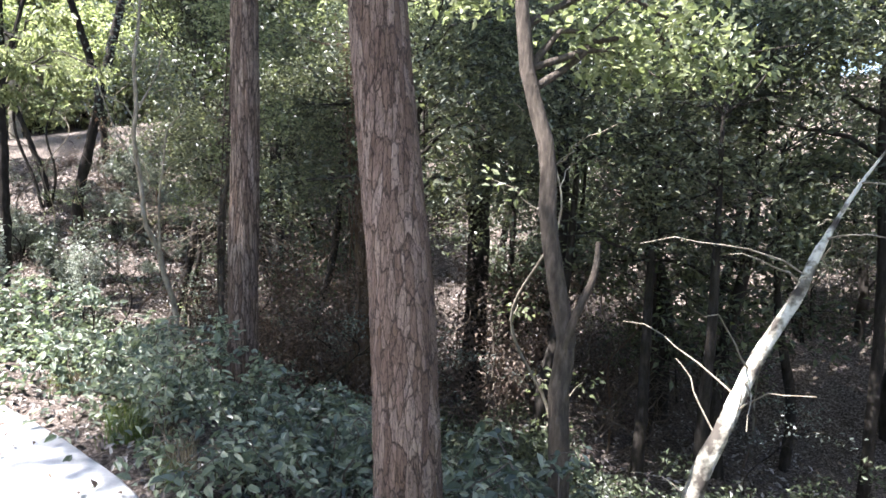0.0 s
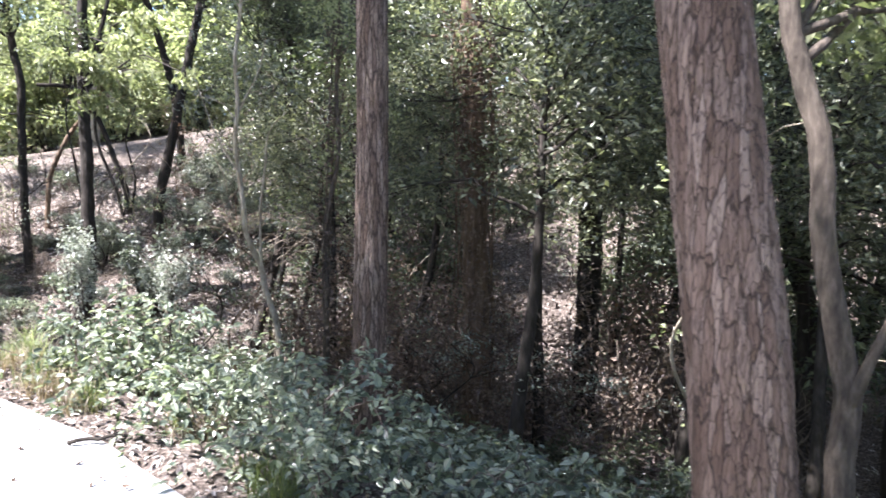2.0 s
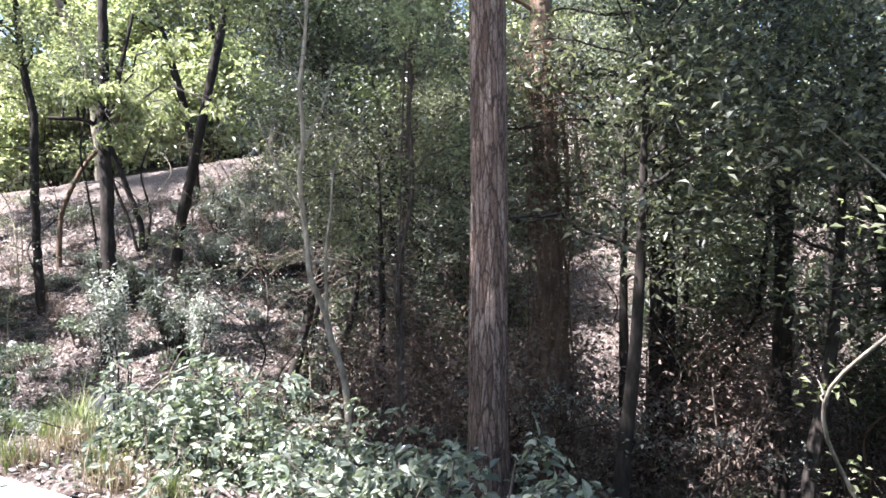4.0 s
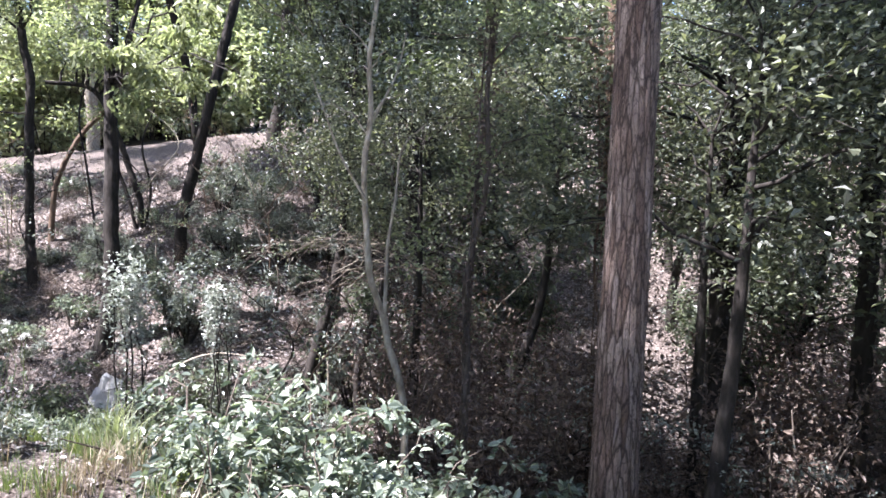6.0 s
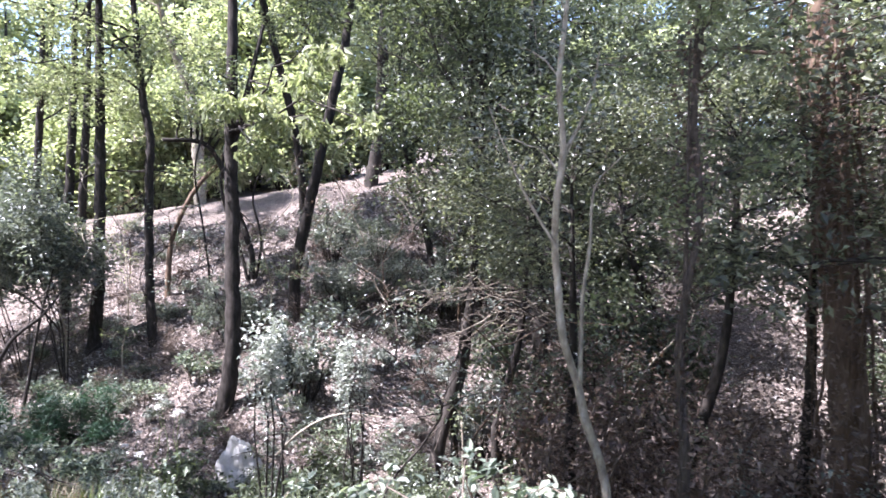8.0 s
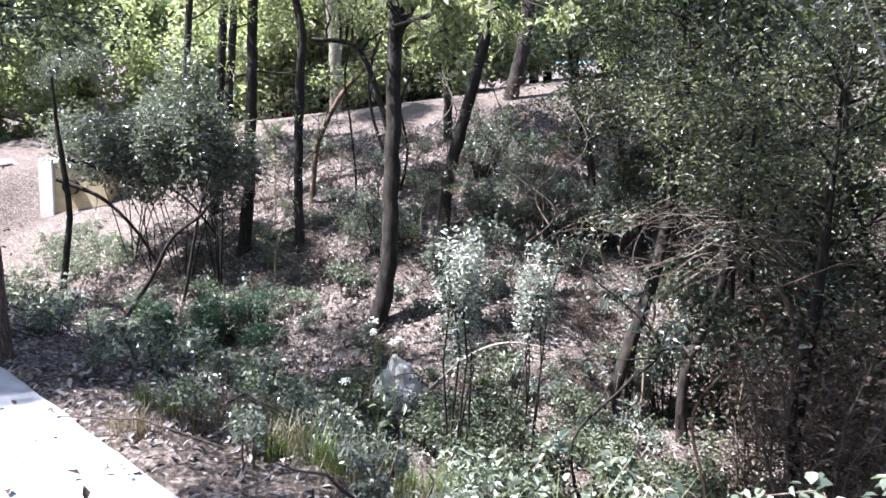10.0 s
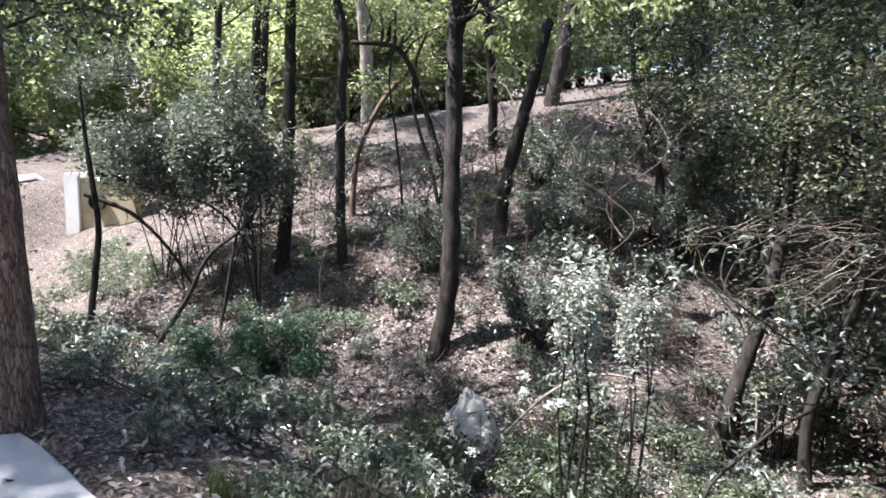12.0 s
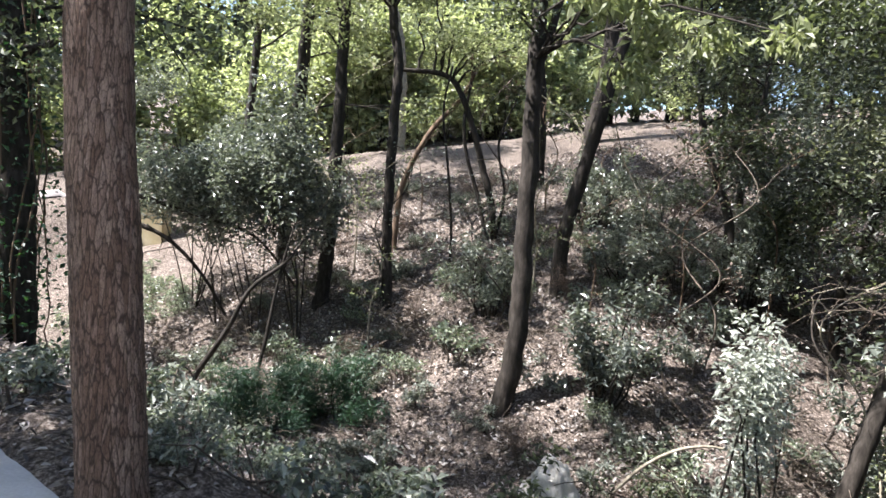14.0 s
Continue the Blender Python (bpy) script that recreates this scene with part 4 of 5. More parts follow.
far = [far_tree(80, LEAF_SUNLIT, 0.3), far_tree(81, LEAF_LIME, 0.27), far_tree(82, LEAF_SUNLIT, 0.28)]
rr = np.random.default_rng(4)
places = [(-16, 29.5), (-12.8, 31), (-9.5, 33), (-6, 33.6), (-2, 35), (2.5, 36), (-19.5, 27.5), (-29.5, 23), (-31, 14.5), (7, 37), (-21, 33), (-15, 35.5), (-9, 39), (-3, 41), (4, 42),
          (11, 34), (12, 27), (13, 20), (13.5, 13), (12.5, 6), (-27, 31), (-33, 24), (-34, 13), (-31, 19.5), (-24, 39), (-14, 44), (14, 40), (19, 30), (20, 18), (-5, 48), (9, 47), (-38, 32), (-30, 42), (-18, 32), (-13.5, 28.6), (-7.8, 36.5), (0.4, 33.4), (-20.5, 37.5)]
places = [(x, y + 4.5) if 27 < y < 37 and x > -24 else (x, y) for x, y in places]
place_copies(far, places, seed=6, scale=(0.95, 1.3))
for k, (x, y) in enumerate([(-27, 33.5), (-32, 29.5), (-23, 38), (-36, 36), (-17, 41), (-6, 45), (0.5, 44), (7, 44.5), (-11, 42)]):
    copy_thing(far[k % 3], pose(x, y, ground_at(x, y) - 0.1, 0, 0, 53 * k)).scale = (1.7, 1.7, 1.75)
# an unseen limbed tree added on the walker's side, its crown shading the verge
g = ground_at(-14.6, 2.9)
wood_tree([(-14.6, 2.9, g, 0.2), (-14.5, 3.1, g + 2.5, 0.18), (-14.2, 3.6, g + 5, 0.15), (-13.8, 4.3, g + 7, 0.1)], "added unseen oak whose crown over the road shades the verge", 240, BARK_DARK, 11000,
          cloud(np.random.default_rng(240), 26, (-13.9, 5.1, 8.8), (1.3, 1.1, 0.6)), (0.7, 0.7, 0.4), 0.13, 0.55, LEAF_OAK, rise=2.0)

# an oak added out of view to shade the pines and brambles
g = ground_at(-5.4, -0.9)
wood_tree([(-5.4, -0.9, g, 0.19), (-5.3, -0.6, g + 2.5, 0.17), (-5.0, 0.2, g + 5, 0.14), (-4.6, 1.3, g + 7, 0.09)], "added unseen leaning oak whose boughs over the road cast shade", 241, BARK_DARK, 24000,
          cloud(np.random.default_rng(241), 40, (-5.2, 2.2, 8.8), (0.65, 1.25, 0.4)) + cloud(np.random.default_rng(245), 14, (-4.2, 0.7, 8.6), (0.4, 0.45, 0.3)) + cloud(np.random.default_rng(247), 8, (-6.5, 3.4, 8.8), (0.3, 0.45, 0.3)), (0.6, 0.6, 0.36), 0.12, 0.55, LEAF_OAK, rise=1.0)

# unseen trees added on the walker's own side, to dapple the road and dim skylight
for k, (x, y) in enumerate([(-18.2, 2.6), (-19.6, 4.2), (-24.5, 6.4), (7.4, -5.0), (-10.4, -3.8), (-12.8, -0.8), (-7.5, -6.2), (-11, -6.5), (4.8, -6.0), (3.2, -11), (-14, -5)]):
    ob = copy_thing(far[k % 3], pose(x, y, ground_at(x, y) - 0.1, 0, 0, 67 * k))
    ob.scale = (1.2, 1.2, 1.0) if k == 0 else (1.4, 1.4, 0.85) if k > 3 else (1.45, 1.45, 1.2)
    ob["label"] = "added unseen leafy tree behind the walker, blocking sun and sky"



# ---- shrubs ----
def shrub(seed, mat, size, ratio, leaves, width, height, label, name="shrub", bark=BARK_DARK, stems=9, low=0.25, axis_up=False, group="shrubs", near=False, foot=0.08, loose=0.3):
    rng = np.random.default_rng(seed)
    root = thing(name, (0, 0, -40), label, "shrub", group)
    cs, sticks = [], []
    for k in range(stems):
        a, r = rng.uniform(0, 6.28), width * rng.uniform(0.15, 0.8)
        end = (math.cos(a) * r, math.sin(a) * r, height * rng.uniform(low + 0.2, 0.95))
        arm = limb_to(rng, (math.cos(a) * foot, math.sin(a) * foot, -0.08), end, 0.014, 0.004, 0.15, 9)
        part("stem", mesh_of("stem", *tube(arm[::2], 4, 0.05, k), bark), root)
        cs += [tuple(arm[5, :3]), tuple(arm[7, :3]), end, tuple(np.array(end) + rng.normal(size=3) * 0.12 * width)]
    cs = [c for c in cs if c[2] > height * low] or cs
    at = clump_places(rng, leaves, cs, (width * loose, width * loose, height * loose * 0.66))
    at[:, 2] = np.maximum(at[:, 2], 0.02)
    blades = fine_blades(at, size, ratio, rng) if near else leaf_blades(at, size, ratio, rng, -0.3 if axis_up else 0.2)
    tagged(part("foliage", mesh_of("foliage", *blades, mat, False), root), kind="stuff")
    return root


# the sunlit and shaded brambles along the verge
def bramble(seed):
    """Arching canes that bear leaves in threes, over a low tangle."""
    rng = np.random.default_rng(seed)
    root = thing("bramble", (0, 0, -40), "low tangled bramble with toothed green leaves", "shrub", "verge brambles")
    at = [np.c_[rng.normal(size=(330, 2)) * 0.3, rng.uniform(0.02, 0.3, 330)]]
    for k in range(11):
        a, r = rng.uniform(0, 6.28), rng.uniform(0.3, 0.85)
        arm = limb_to(rng, (rng.normal() * 0.15, rng.normal() * 0.15, -0.06), (math.cos(a) * r, math.sin(a) * r, rng.uniform(0.1, 0.6)), 0.006, 0.002, 0.45, 12)
        part("cane", mesh_of("cane", *tube(arm, 4), BARK_TWIG), root)
        nodes = arm[rng.integers(3, 12, 20), :3]
        at.append(np.repeat(nodes, 3, 0) + rng.normal(size=(60, 3)) * (0.035, 0.035, 0.02))
    blades = fine_blades(np.concatenate(at), 0.067, 0.55, rng)
    tagged(part("foliage", mesh_of("foliage", *blades, LEAF_BRAMBLE, False), root), kind="stuff")
    return root


brambles = [bramble(90 + k) for k in range(4)]
rr = np.random.default_rng(14)
places = []
for k in range(len(EDGE)):
    x, y = EDGE[k]
    if -5.5 < x < 0.9 and y > -1:
        for d in (0.6, 1.2, 1.9):
            if x < -4.4 and (d > 1.5 or d < 1.0):
                continue
            t = np.array(EDGE[min(k + 1, len(EDGE) - 1)]) - EDGE[k - 1]
            t = t / np.linalg.norm(t)
            nrm = np.array([-t[1], t[0]])
            p = EDGE[k] + nrm * (d + rr.uniform(-0.2, 0.25)) + t * rr.uniform(-0.25, 0.25)
            if math.hypot(p[0] + 0.15, p[1] - 2.3) > 0.7:
                places.append((p[0], p[1]))
places += [(0.55, 2.5), (1.0, 3.0), (1.5, 3.3), (0.9, 3.9), (1.9, 4.1), (2.5, 3.5), (1.3, 4.7), (2.3, 4.9), (0.3, 4.3), (3.0, 4.3)]
place_copies(brambles, places, seed=15, scale=(0.7, 1.15))
low_green = [shrub(100 + k, LEAF_OAK, 0.062, 0.5, 1900, 0.8, 0.6, "dense low green undergrowth", "undergrowth_bush", BARK_TWIG, 8, 0.05, group="undergrowth") for k in range(3)]
places = [(x, y) for x, y in rr.uniform((-1.5, 2.5), (6, 9.0), (60, 2)) if 1.9 < edge_distance(np.array([x]), np.array([y]))[0] < 6 and math.hypot(x + 1.55, y - 5.6) > 0.5][:30]
places += [(-6.6, 10.9), (-5.9, 10.4), (-5.2, 9.9), (-4.6, 10.9), (-4.0, 9.6), (-3.5, 10.6), (-4.3, 8.8), (-3.1, 9.3), (-6.0, 11.8), (-4.9, 12.1), (-3.4, 8.3), (-5.4, 8.9), (-7.5, 10.2), (-2.7, 8.0)]
place_copies(low_green, places, seed=16)
glossy = [shrub(110 + k, LEAF_LAUREL, 0.085, 0.38, 2900, 0.85, 1.5, "grey-green glossy-leaved evergreen shrub", "laurel_shrub", BARK_DARK, 15, 0.12, group="laurel shrubs", loose=0.17) for k in range(3)]
places = [(-7.0, 13.6), (-6.9, 16.2), (-6.0, 16.6), (-9.0, 15.4), (-7.8, 18.4), (-6.6, 18.0), (-4.6, 19.2), (-4.9, 17.0), (-3.8, 13.0)]
place_copies(glossy, places, seed=17, scale=(0.8, 1.3))
laurel = [shrub(114 + k, LEAF_LAUREL_LIT, 0.062, 0.38, 1500, 0.37, 2.4, "young evergreen on bare stems, glossy leaves coloured pale as if sunlit", "young_laurel", BARK_DARK, 5, 0.66, group="young laurels", loose=0.3) for k in range(2)]
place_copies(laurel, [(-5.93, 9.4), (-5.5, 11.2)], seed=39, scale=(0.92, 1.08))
blue = [shrub(120 + k, LEAF_LAUREL, 0.1, 0.42, 8500, 1.9, 3.4, "tall bushy grey-green evergreen with glinting leaves", "tall_shrub", BARK_DARK, 5, 0.52, group="tall shrubs", foot=0.06, loose=0.26) for k in range(2)]
place_copies(blue, [(-14.3, 15.6), (-13.0, 14.9), (-12.1, 14.8), (-15.4, 16.2)], seed=18, scale=(0.95, 1.15))
broom = [shrub(130, LEAF_DARK, 0.12, 0.12, 5200, 0.75, 1.15, "dark green feathery bush on the gully floor", "broom_bush", BARK_DARK, 12, 0.05, True, group="dark bushes")]
place_copies(broom, [(-11.1, 12.7), (-10.4, 13.0), (-11.6, 12.2)], seed=19, scale=(0.8, 1.0))


def brush(seed, width, height):
    """A heap of dry bare branches."""
    rng = np.random.default_rng(seed)
    root = thing("dead_brush", (0, 0, -40), "tangle of dry brown bare branches", "dead branches", "dead brush")
    fine = []
    for k in range(12):
        a = rng.uniform(0, 6.28)
        s = np.array([rng.normal() * 0.3, rng.normal() * 0.3, height * rng.uniform(0.0, 0.5)])
        e = s + (math.cos(a) * width * rng.uniform(0.5, 1.1), math.sin(a) * width * rng.uniform(0.5, 1.1), height * rng.uniform(-0.1, 0.6))
        arm = limb_to(rng, s, e, 0.012, 0.003, 0.1, 9)
        part("branch", mesh_of("branch", *tube(arm, 5), BARK_TWIG), root)
        for _ in range(11):
            o = arm[rng.integers(2, 9), :3]
            fine.append(tube(limb_to(rng, o, o + rng.normal(size=3) * (0.35, 0.35, 0.22) + (e - s) * 0.15, 0.005, 0.0015, 0.1, 5), 3))
    tagged(part("twig_tangle", mesh_of("twig_tangle", *joined(fine), BARK_TWIG), root), kind="stuff")
    return root


dead = [brush(140 + k, 1.2, 1.5) for k in range(3)]
place_copies(dead, [(-2.6, 12.7), (-1.6, 9.6), (-0.2, 9.2), (0.6, 8.4), (-1.2, 10.8), (-4.6, 13.4), (1.8, 10.6), (3.0, 9.8), (-2.2, 9.2), (-0.4, 11.6), (2.6, 7.6), (4.0, 8.6)], seed=20)
for k, (x, y) in enumerate([(-10.2, 15.2), (-13.2, 15.3), (-9.3, 16.6), (-11.6, 17.2), (-14.3, 14.2), (-7.9, 14.6), (-12.2, 14.4), (-10.6, 13.9), (-8.6, 17.6), (-13.4, 16.8)]):
    copy_thing(dead[k % 3], pose(x, y, ground_at(x, y) - 0.25, 0, 0, 77 * k)).scale = (0.8, 0.8, 0.6)

# a fallen bough whose dry branches arch over the hollow
bough = thing("arching_dead_bough", (-2.5, 12.3, ground_at(-2.5, 12.3)), "fallen bough with dry pale-brown branches arching over the hollow", "dead branches")
rr = np.random.default_rng(36)
lift = 0.35 - bough.location.z
part("stick", mesh_of("stick", *tube(limb_to(rr, (0.5, 0.2, -0.1), (-0.3, 0, lift), 0.05, 0.03, 0.05), 7, 0.05), BARK_TWIG), bough)
fine = []
for k in range(20):
    s0 = np.array([rr.uniform(-0.3, 0.2), rr.normal() * 0.25, lift + rr.uniform(-0.35, 0.25)])
    s1 = np.array([rr.uniform(-2.6, -1.2), -0.4 + rr.normal() * 0.5, lift + rr.uniform(-0.6, 0.45)])
    arm = limb_to(rr, s0, s1, rr.uniform(0.008, 0.014), 0.003, 0.16, 11)
    part("branch", mesh_of("branch", *tube(arm, 5), BARK_PALE if k % 3 == 0 else BARK_TWIG), bough)
    for _ in range(5):
        o = arm[rr.integers(4, 11), :3]
        fine.append(tube(limb_to(rr, o, o + rr.normal(size=3) * (0.3, 0.25, 0.16) + (-0.25, -0.05, -0.05), 0.005, 0.0015, 0.15, 5), 3))
tagged(part("twig_tangle", mesh_of("twig_tangle", *joined(fine), BARK_TWIG), bough), kind="stuff")

# bare stems and logs lying on the slope
for k, (pts, label) in enumerate((
        ([(-12.85, 12.6, -1.9, 0.06), (-12.28, 12.78, -1.8, 0.055), (-11.7, 12.95, -1.72, 0.05)], "short dark log lying on the gully floor"),
        ([(-15.6, 14.4, 0.5, 0.05), (-14.83, 14.74, 0.14, 0.04), (-14.2, 14.95, -0.5, 0.03), (-13.8, 15.1, -1.2, 0.025)], "dark broken branch slanting down the bank"),
        ([(-15.5, 14.6, 0.9, 0.046), (-14.48, 14.9, 0.63, 0.036), (-13.38, 15.24, 0.3, 0.026), (-12.6, 15.5, -0.6, 0.02)], "long dead branch caught in the bushes"),
        ([(-13.3, 13.5, -1.95, 0.05), (-12.82, 13.72, -1.1, 0.042), (-12.51, 13.87, -0.4, 0.034), (-12.03, 14.06, 0.06, 0.027), (-11.8, 14.3, 0.5, 0.015)], "dead crooked stem leaning on the slope"),
        ([(-12.3, 13.8, -1.9, 0.034), (-12.19, 13.9, -1.08, 0.03), (-12.12, 13.99, -0.4, 0.026), (-12.04, 14.07, 0.15, 0.022), (-11.9, 14.2, 0.9, 0.012)], "thin bare upright stem on the slope"),
        ([(-6.9, 11.5, -1.7, 0.02), (-6.4, 11.8, -1.2, 0.018), (-5.9, 12.0, -1.0, 0.014), (-5.3, 12.1, -1.05, 0.008)], "dry fallen branch on the leaf litter"))):
    root = thing("dead_branch", pts[0][:3], label, "dead branch")
    line = smooth_line(shifted(pts, pts[0]), 0.12)
    part("stick", mesh_of("stick", *tube(line, 7, 0.08, k), BARK_DARK if k < 5 else BARK_PALE), root)
    rr = np.random.default_rng(150 + k)
    for _ in range(4):
        o = line[rr.integers(1, len(line) - 1), :3]
        part("side_twig", mesh_of("side_twig", *tube(limb_to(rr, o, o + rr.normal(size=3) * (0.4, 0.3, 0.3), 0.012, 0.004), 5), BARK_DARK), root)

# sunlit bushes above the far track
hedge = [shrub(230 + k, LEAF_SUNLIT, 0.19, 0.5, 2600, 1.8, 3.2, "sunlit green bush above the far track", "hedge_bush", BARK_DARK, 8, 0.05, group="bushes above the track") for k in range(2)]
step = FAR_ROAD[24::3]
turn = np.gradient(step[:, :2], axis=0)
turn /= np.linalg.norm(turn, axis=1, keepdims=True)
rr = np.random.default_rng(29)
places = [(p[0] - u[1] * w, p[1] + u[0] * w) for p, u in zip(step, turn) for w in (rr.uniform(5.2, 6.4), rr.uniform(8.0, 10.5))]
place_copies(hedge, places[:32] + [(-19.5, 28.5), (-22.5, 27.0), (-17.0, 30.5), (-13.0, 32.0), (-25.5, 29.0), (-9.5, 33.5), (-5.5, 34.5), (-20.0, 33.0)], seed=33, scale=(1.1, 1.9))

# leafy dark shrubs that fill the shaded wood
thicket = [shrub(190 + k, LEAF_OAK, 0.105, 0.45, 2400, 1.1, 2.1, "dark leafy thicket shrub in the shade", "thicket_shrub", BARK_DARK, 9, 0.15, group="thicket shrubs") for k in range(3)]
rr = np.random.default_rng(26)
places = []
for x, y in rr.uniform((-5, 7.5), (9, 24), (400, 2)):
    d = edge_distance(np.array([x]), np.array([y]))[0]
    if d > 5.0 + 1.5 * (x < -2) and all(math.hypot(x - a, y - b) > 1.35 for a, b in places) and len(places) < 32 and not (x < 0.8 and y < 12.5) and not (x < -2.2 and y < 15.5):
        places.append((x, y))
places += [(-3.2, 13.4), (-2.2, 13.9)]
place_copies(thicket, places, seed=27, scale=(0.7, 1.25))

dry = [shrub(195 + k, LEAF_DRY, 0.06, 0.5, 1500, 1.0, 1.8, "dead brown shrub with dry hanging leaves", "dead_shrub", BARK_TWIG, 12, 0.1, group="dead shrubs") for k in range(2)]
place_copies(dry, [(-1.9, 8.9), (-0.9, 8.6), (-1.6, 9.8), (-2.9, 9.6), (-0.6, 10.3), (-3.1, 10.9), (0.9, 8.3), (1.9, 9.6), (-2.2, 11.6), (-1.0, 11.2), (2.8, 8.8), (-1.2, 9.3), (-0.3, 8.4), (-2.4, 10.4), (0.5, 9.6), (-2.3, 12.2), (1.4, 9.2), (-0.9, 12.6)], seed=28, scale=(0.8, 1.45))



def slim_sapling(seed, height, mat, leaves, bark):
    rng = np.random.default_rng(seed)
    root = thing("slim_sapling", (0, 0, -40), "thin bare-stemmed sapling with sparse small leaves", "sapling", "thin saplings")
    pts = [(0, 0, -0.2, 0.018)] + [(rng.normal() * 0.1 * k, rng.normal() * 0.1 * k, height * k / 4, 0.017 - 0.003 * k) for k in range(1, 5)]
    line = smooth_line(pts, 0.12)
    part("stem", mesh_of("stem", *tube(line, 6, 0.08, seed), bark), root)
    ends = []
    for k in range(9):
        o = line[rng.integers(len(line) // 4, len(line)), :3]
        e = o + rng.normal(size=3) * (0.4, 0.4, 0.2) + (0, 0, 0.25)
        arm = limb_to(rng, o, e, 0.007, 0.002, 0.05)
        part("branch", mesh_of("branch", *tube(arm, 4), bark), root)
        ends += [e, arm[4, :3]]
    at = clump_places(rng, leaves, ends, (0.22, 0.22, 0.15))
    tagged(part("foliage", mesh_of("foliage", *leaf_blades(at, 0.06, 0.5, rng), mat, False), root), kind="stuff")
    return root


slim = [slim_sapling(200, 2.6, LEAF_OAK, 260, BARK_BROWN), slim_sapling(201, 3.2, LEAF_DRY, 160, BARK_TWIG), slim_sapling(202, 2.2, LEAF_LAUREL, 320, BARK_DARK), slim_sapling(203, 3.6, LEAF_LIME, 220, BARK_PALE)]
rr = np.random.default_rng(30)
places = []
for x, y in rr.uniform((-13.5, 6), (5, 20), (600, 2)):
    d = edge_distance(np.array([x]), np.array([y]))[0]
    if d > 3.4 + (x < -5.5) * 2.6 and all(math.hypot(x - a, y - b) > 0.9 for a, b in places) and len(places) < 75:
        places.append((x, y))
place_copies(slim, places, seed=31, scale=(0.7, 1.25))
weeds = [shrub(210 + k, LEAF_LAUREL if k else LEAF_BRAMBLE, 0.06, 0.45, 420, 0.4, 0.4, "small leafy seedling among the fallen leaves", "seedling", BARK_TWIG, 5, 0.1, group="seedlings") for k in range(3)]
places = []
for x, y in rr.uniform((-14, 7), (-4, 19), (700, 2)):
    d = edge_distance(np.array([x]), np.array([y]))[0]
    if d > 0.35 and all(math.hypot(x - a, y - b) > 0.55 for a, b in places) and len(places) < 95 and (d < 3.4 or rr.uniform() < 0.5):
        places.append((x, y))
place_copies(weeds, places, seed=32, scale=(0.5, 1.3))
rr = np.random.default_rng(40)
for k, (x, y) in enumerate(rr.uniform((-14, 11), (-4, 21), (90, 2))):
    c = rr.uniform(0.6, 1.5)
    copy_thing(weeds[k % 3] if k % 4 else dry[k % 2], pose(x, y, ground_at(x, y) - 0.05, 0, 0, 41 * k)).scale = (c, c, c) if k % 4 else (0.45, 0.45, 0.35)
for x, y, k in ((-8.0, 9.05, 1.1), (-7.3, 8.3, 0.8), (-6.7, 7.6, 0.9)):
    ob = copy_thing(weeds[0], pose(x, y, ground_at(x, y) - 0.03, 0, 0, 50 * k))
    ob.scale = (k, k, k * 1.2)

for k, (x, y) in enumerate([(-18.5, 17.1), (-17.6, 16.6), (-16.7, 16.2), (-16.9, 16.9), (-16.4, 15.7), (-17.3, 16.0), (-18.0, 17.6), (-15.7, 16.0), (-16.1, 16.6), (-17.8, 15.6)]):
    copy_thing(brambles[k % 3], pose(x, y, ground_at(x, y) - 0.05, 0, 0, 40 * k)).scale = (0.9, 0.9, 0.7)
rr = np.random.default_rng(37)
for k, (p, u) in enumerate(zip(step, turn)):
    for w in (rr.uniform(-2.7, -1.8), rr.uniform(-4.0, -2.8)):
        x, y = p[0] - u[1] * w + rr.uniform(-0.5, 0.5), p[1] + u[0] * w
        if (-17 < x < -14 or -5.5 < x < 2) and y > 21.5:
            c = rr.uniform(0.45, 0.9)
            copy_thing((low_green[k % 3], dead[k % 3], weeds[k % 3], glossy[k % 3])[int(rr.integers(0, 4))], pose(x, y, ground_at(x, y) - 0.08, 0, 0, 50 * k)).scale = (c, c, c * 0.8)
rr = np.random.default_rng(35)
for k in range(22):
    near_edge = np.array([rr.uniform(-9.2, -5.0), 0])
    near_edge[1] = np.interp(near_edge[0], EDGE[:, 0], EDGE[:, 1]) + rr.uniform(0.25, 2.2)
    ob = copy_thing(weeds[k % 3], pose(near_edge[0], near_edge[1], ground_at(*near_edge) - 0.02, 0, 0, 31 * k))
    ob.scale = (0.55, 0.55, 0.7 * rr.uniform(0.6, 1.3))

# ---- the culvert at the bend ----
culvert = thing("culvert_headwall", (-19.85, 19.2, -1.25), "low culvert headwall, whitewashed end and ochre face", "wall")
culvert.rotation_euler = (0, 0, radians(11))


def box(w, d, h, at, mat, bevel=0.02):
    bm = bmesh.new()
    bmesh.ops.create_cube(bm, size=1)
    bmesh.ops.scale(bm, vec=(w, d, h), verts=bm.verts)
    bmesh.ops.translate(bm, vec=at, verts=bm.verts)
    bmesh.ops.bevel(bm, geom=bm.edges[:], offset=bevel, segments=2, affect="EDGES")
    me = bpy.data.meshes.new("block")
    bm.to_mesh(me)
    bm.free()
    me.materials.append(mat)
    return me


part("face", box(1.6, 0.5, 1.85, (0.3, 0, 0.85), OCHRE), culvert, "ochre rendered face")
part("end_pier", box(0.42, 0.66, 2.0, (-0.71, 0, 0.9), WHITEWASH), culvert, "whitewashed end pier")
part("coping", box(1.6, 0.62, 0.1, (0.31, 0, 1.82), WHITEWASH), culvert)
pipe = np.array([(0.05, -0.42, 1.15, 0.22), (0.05, -0.34, 1.15, 0.22), (0.05, -0.2, 1.15, 0.22)])
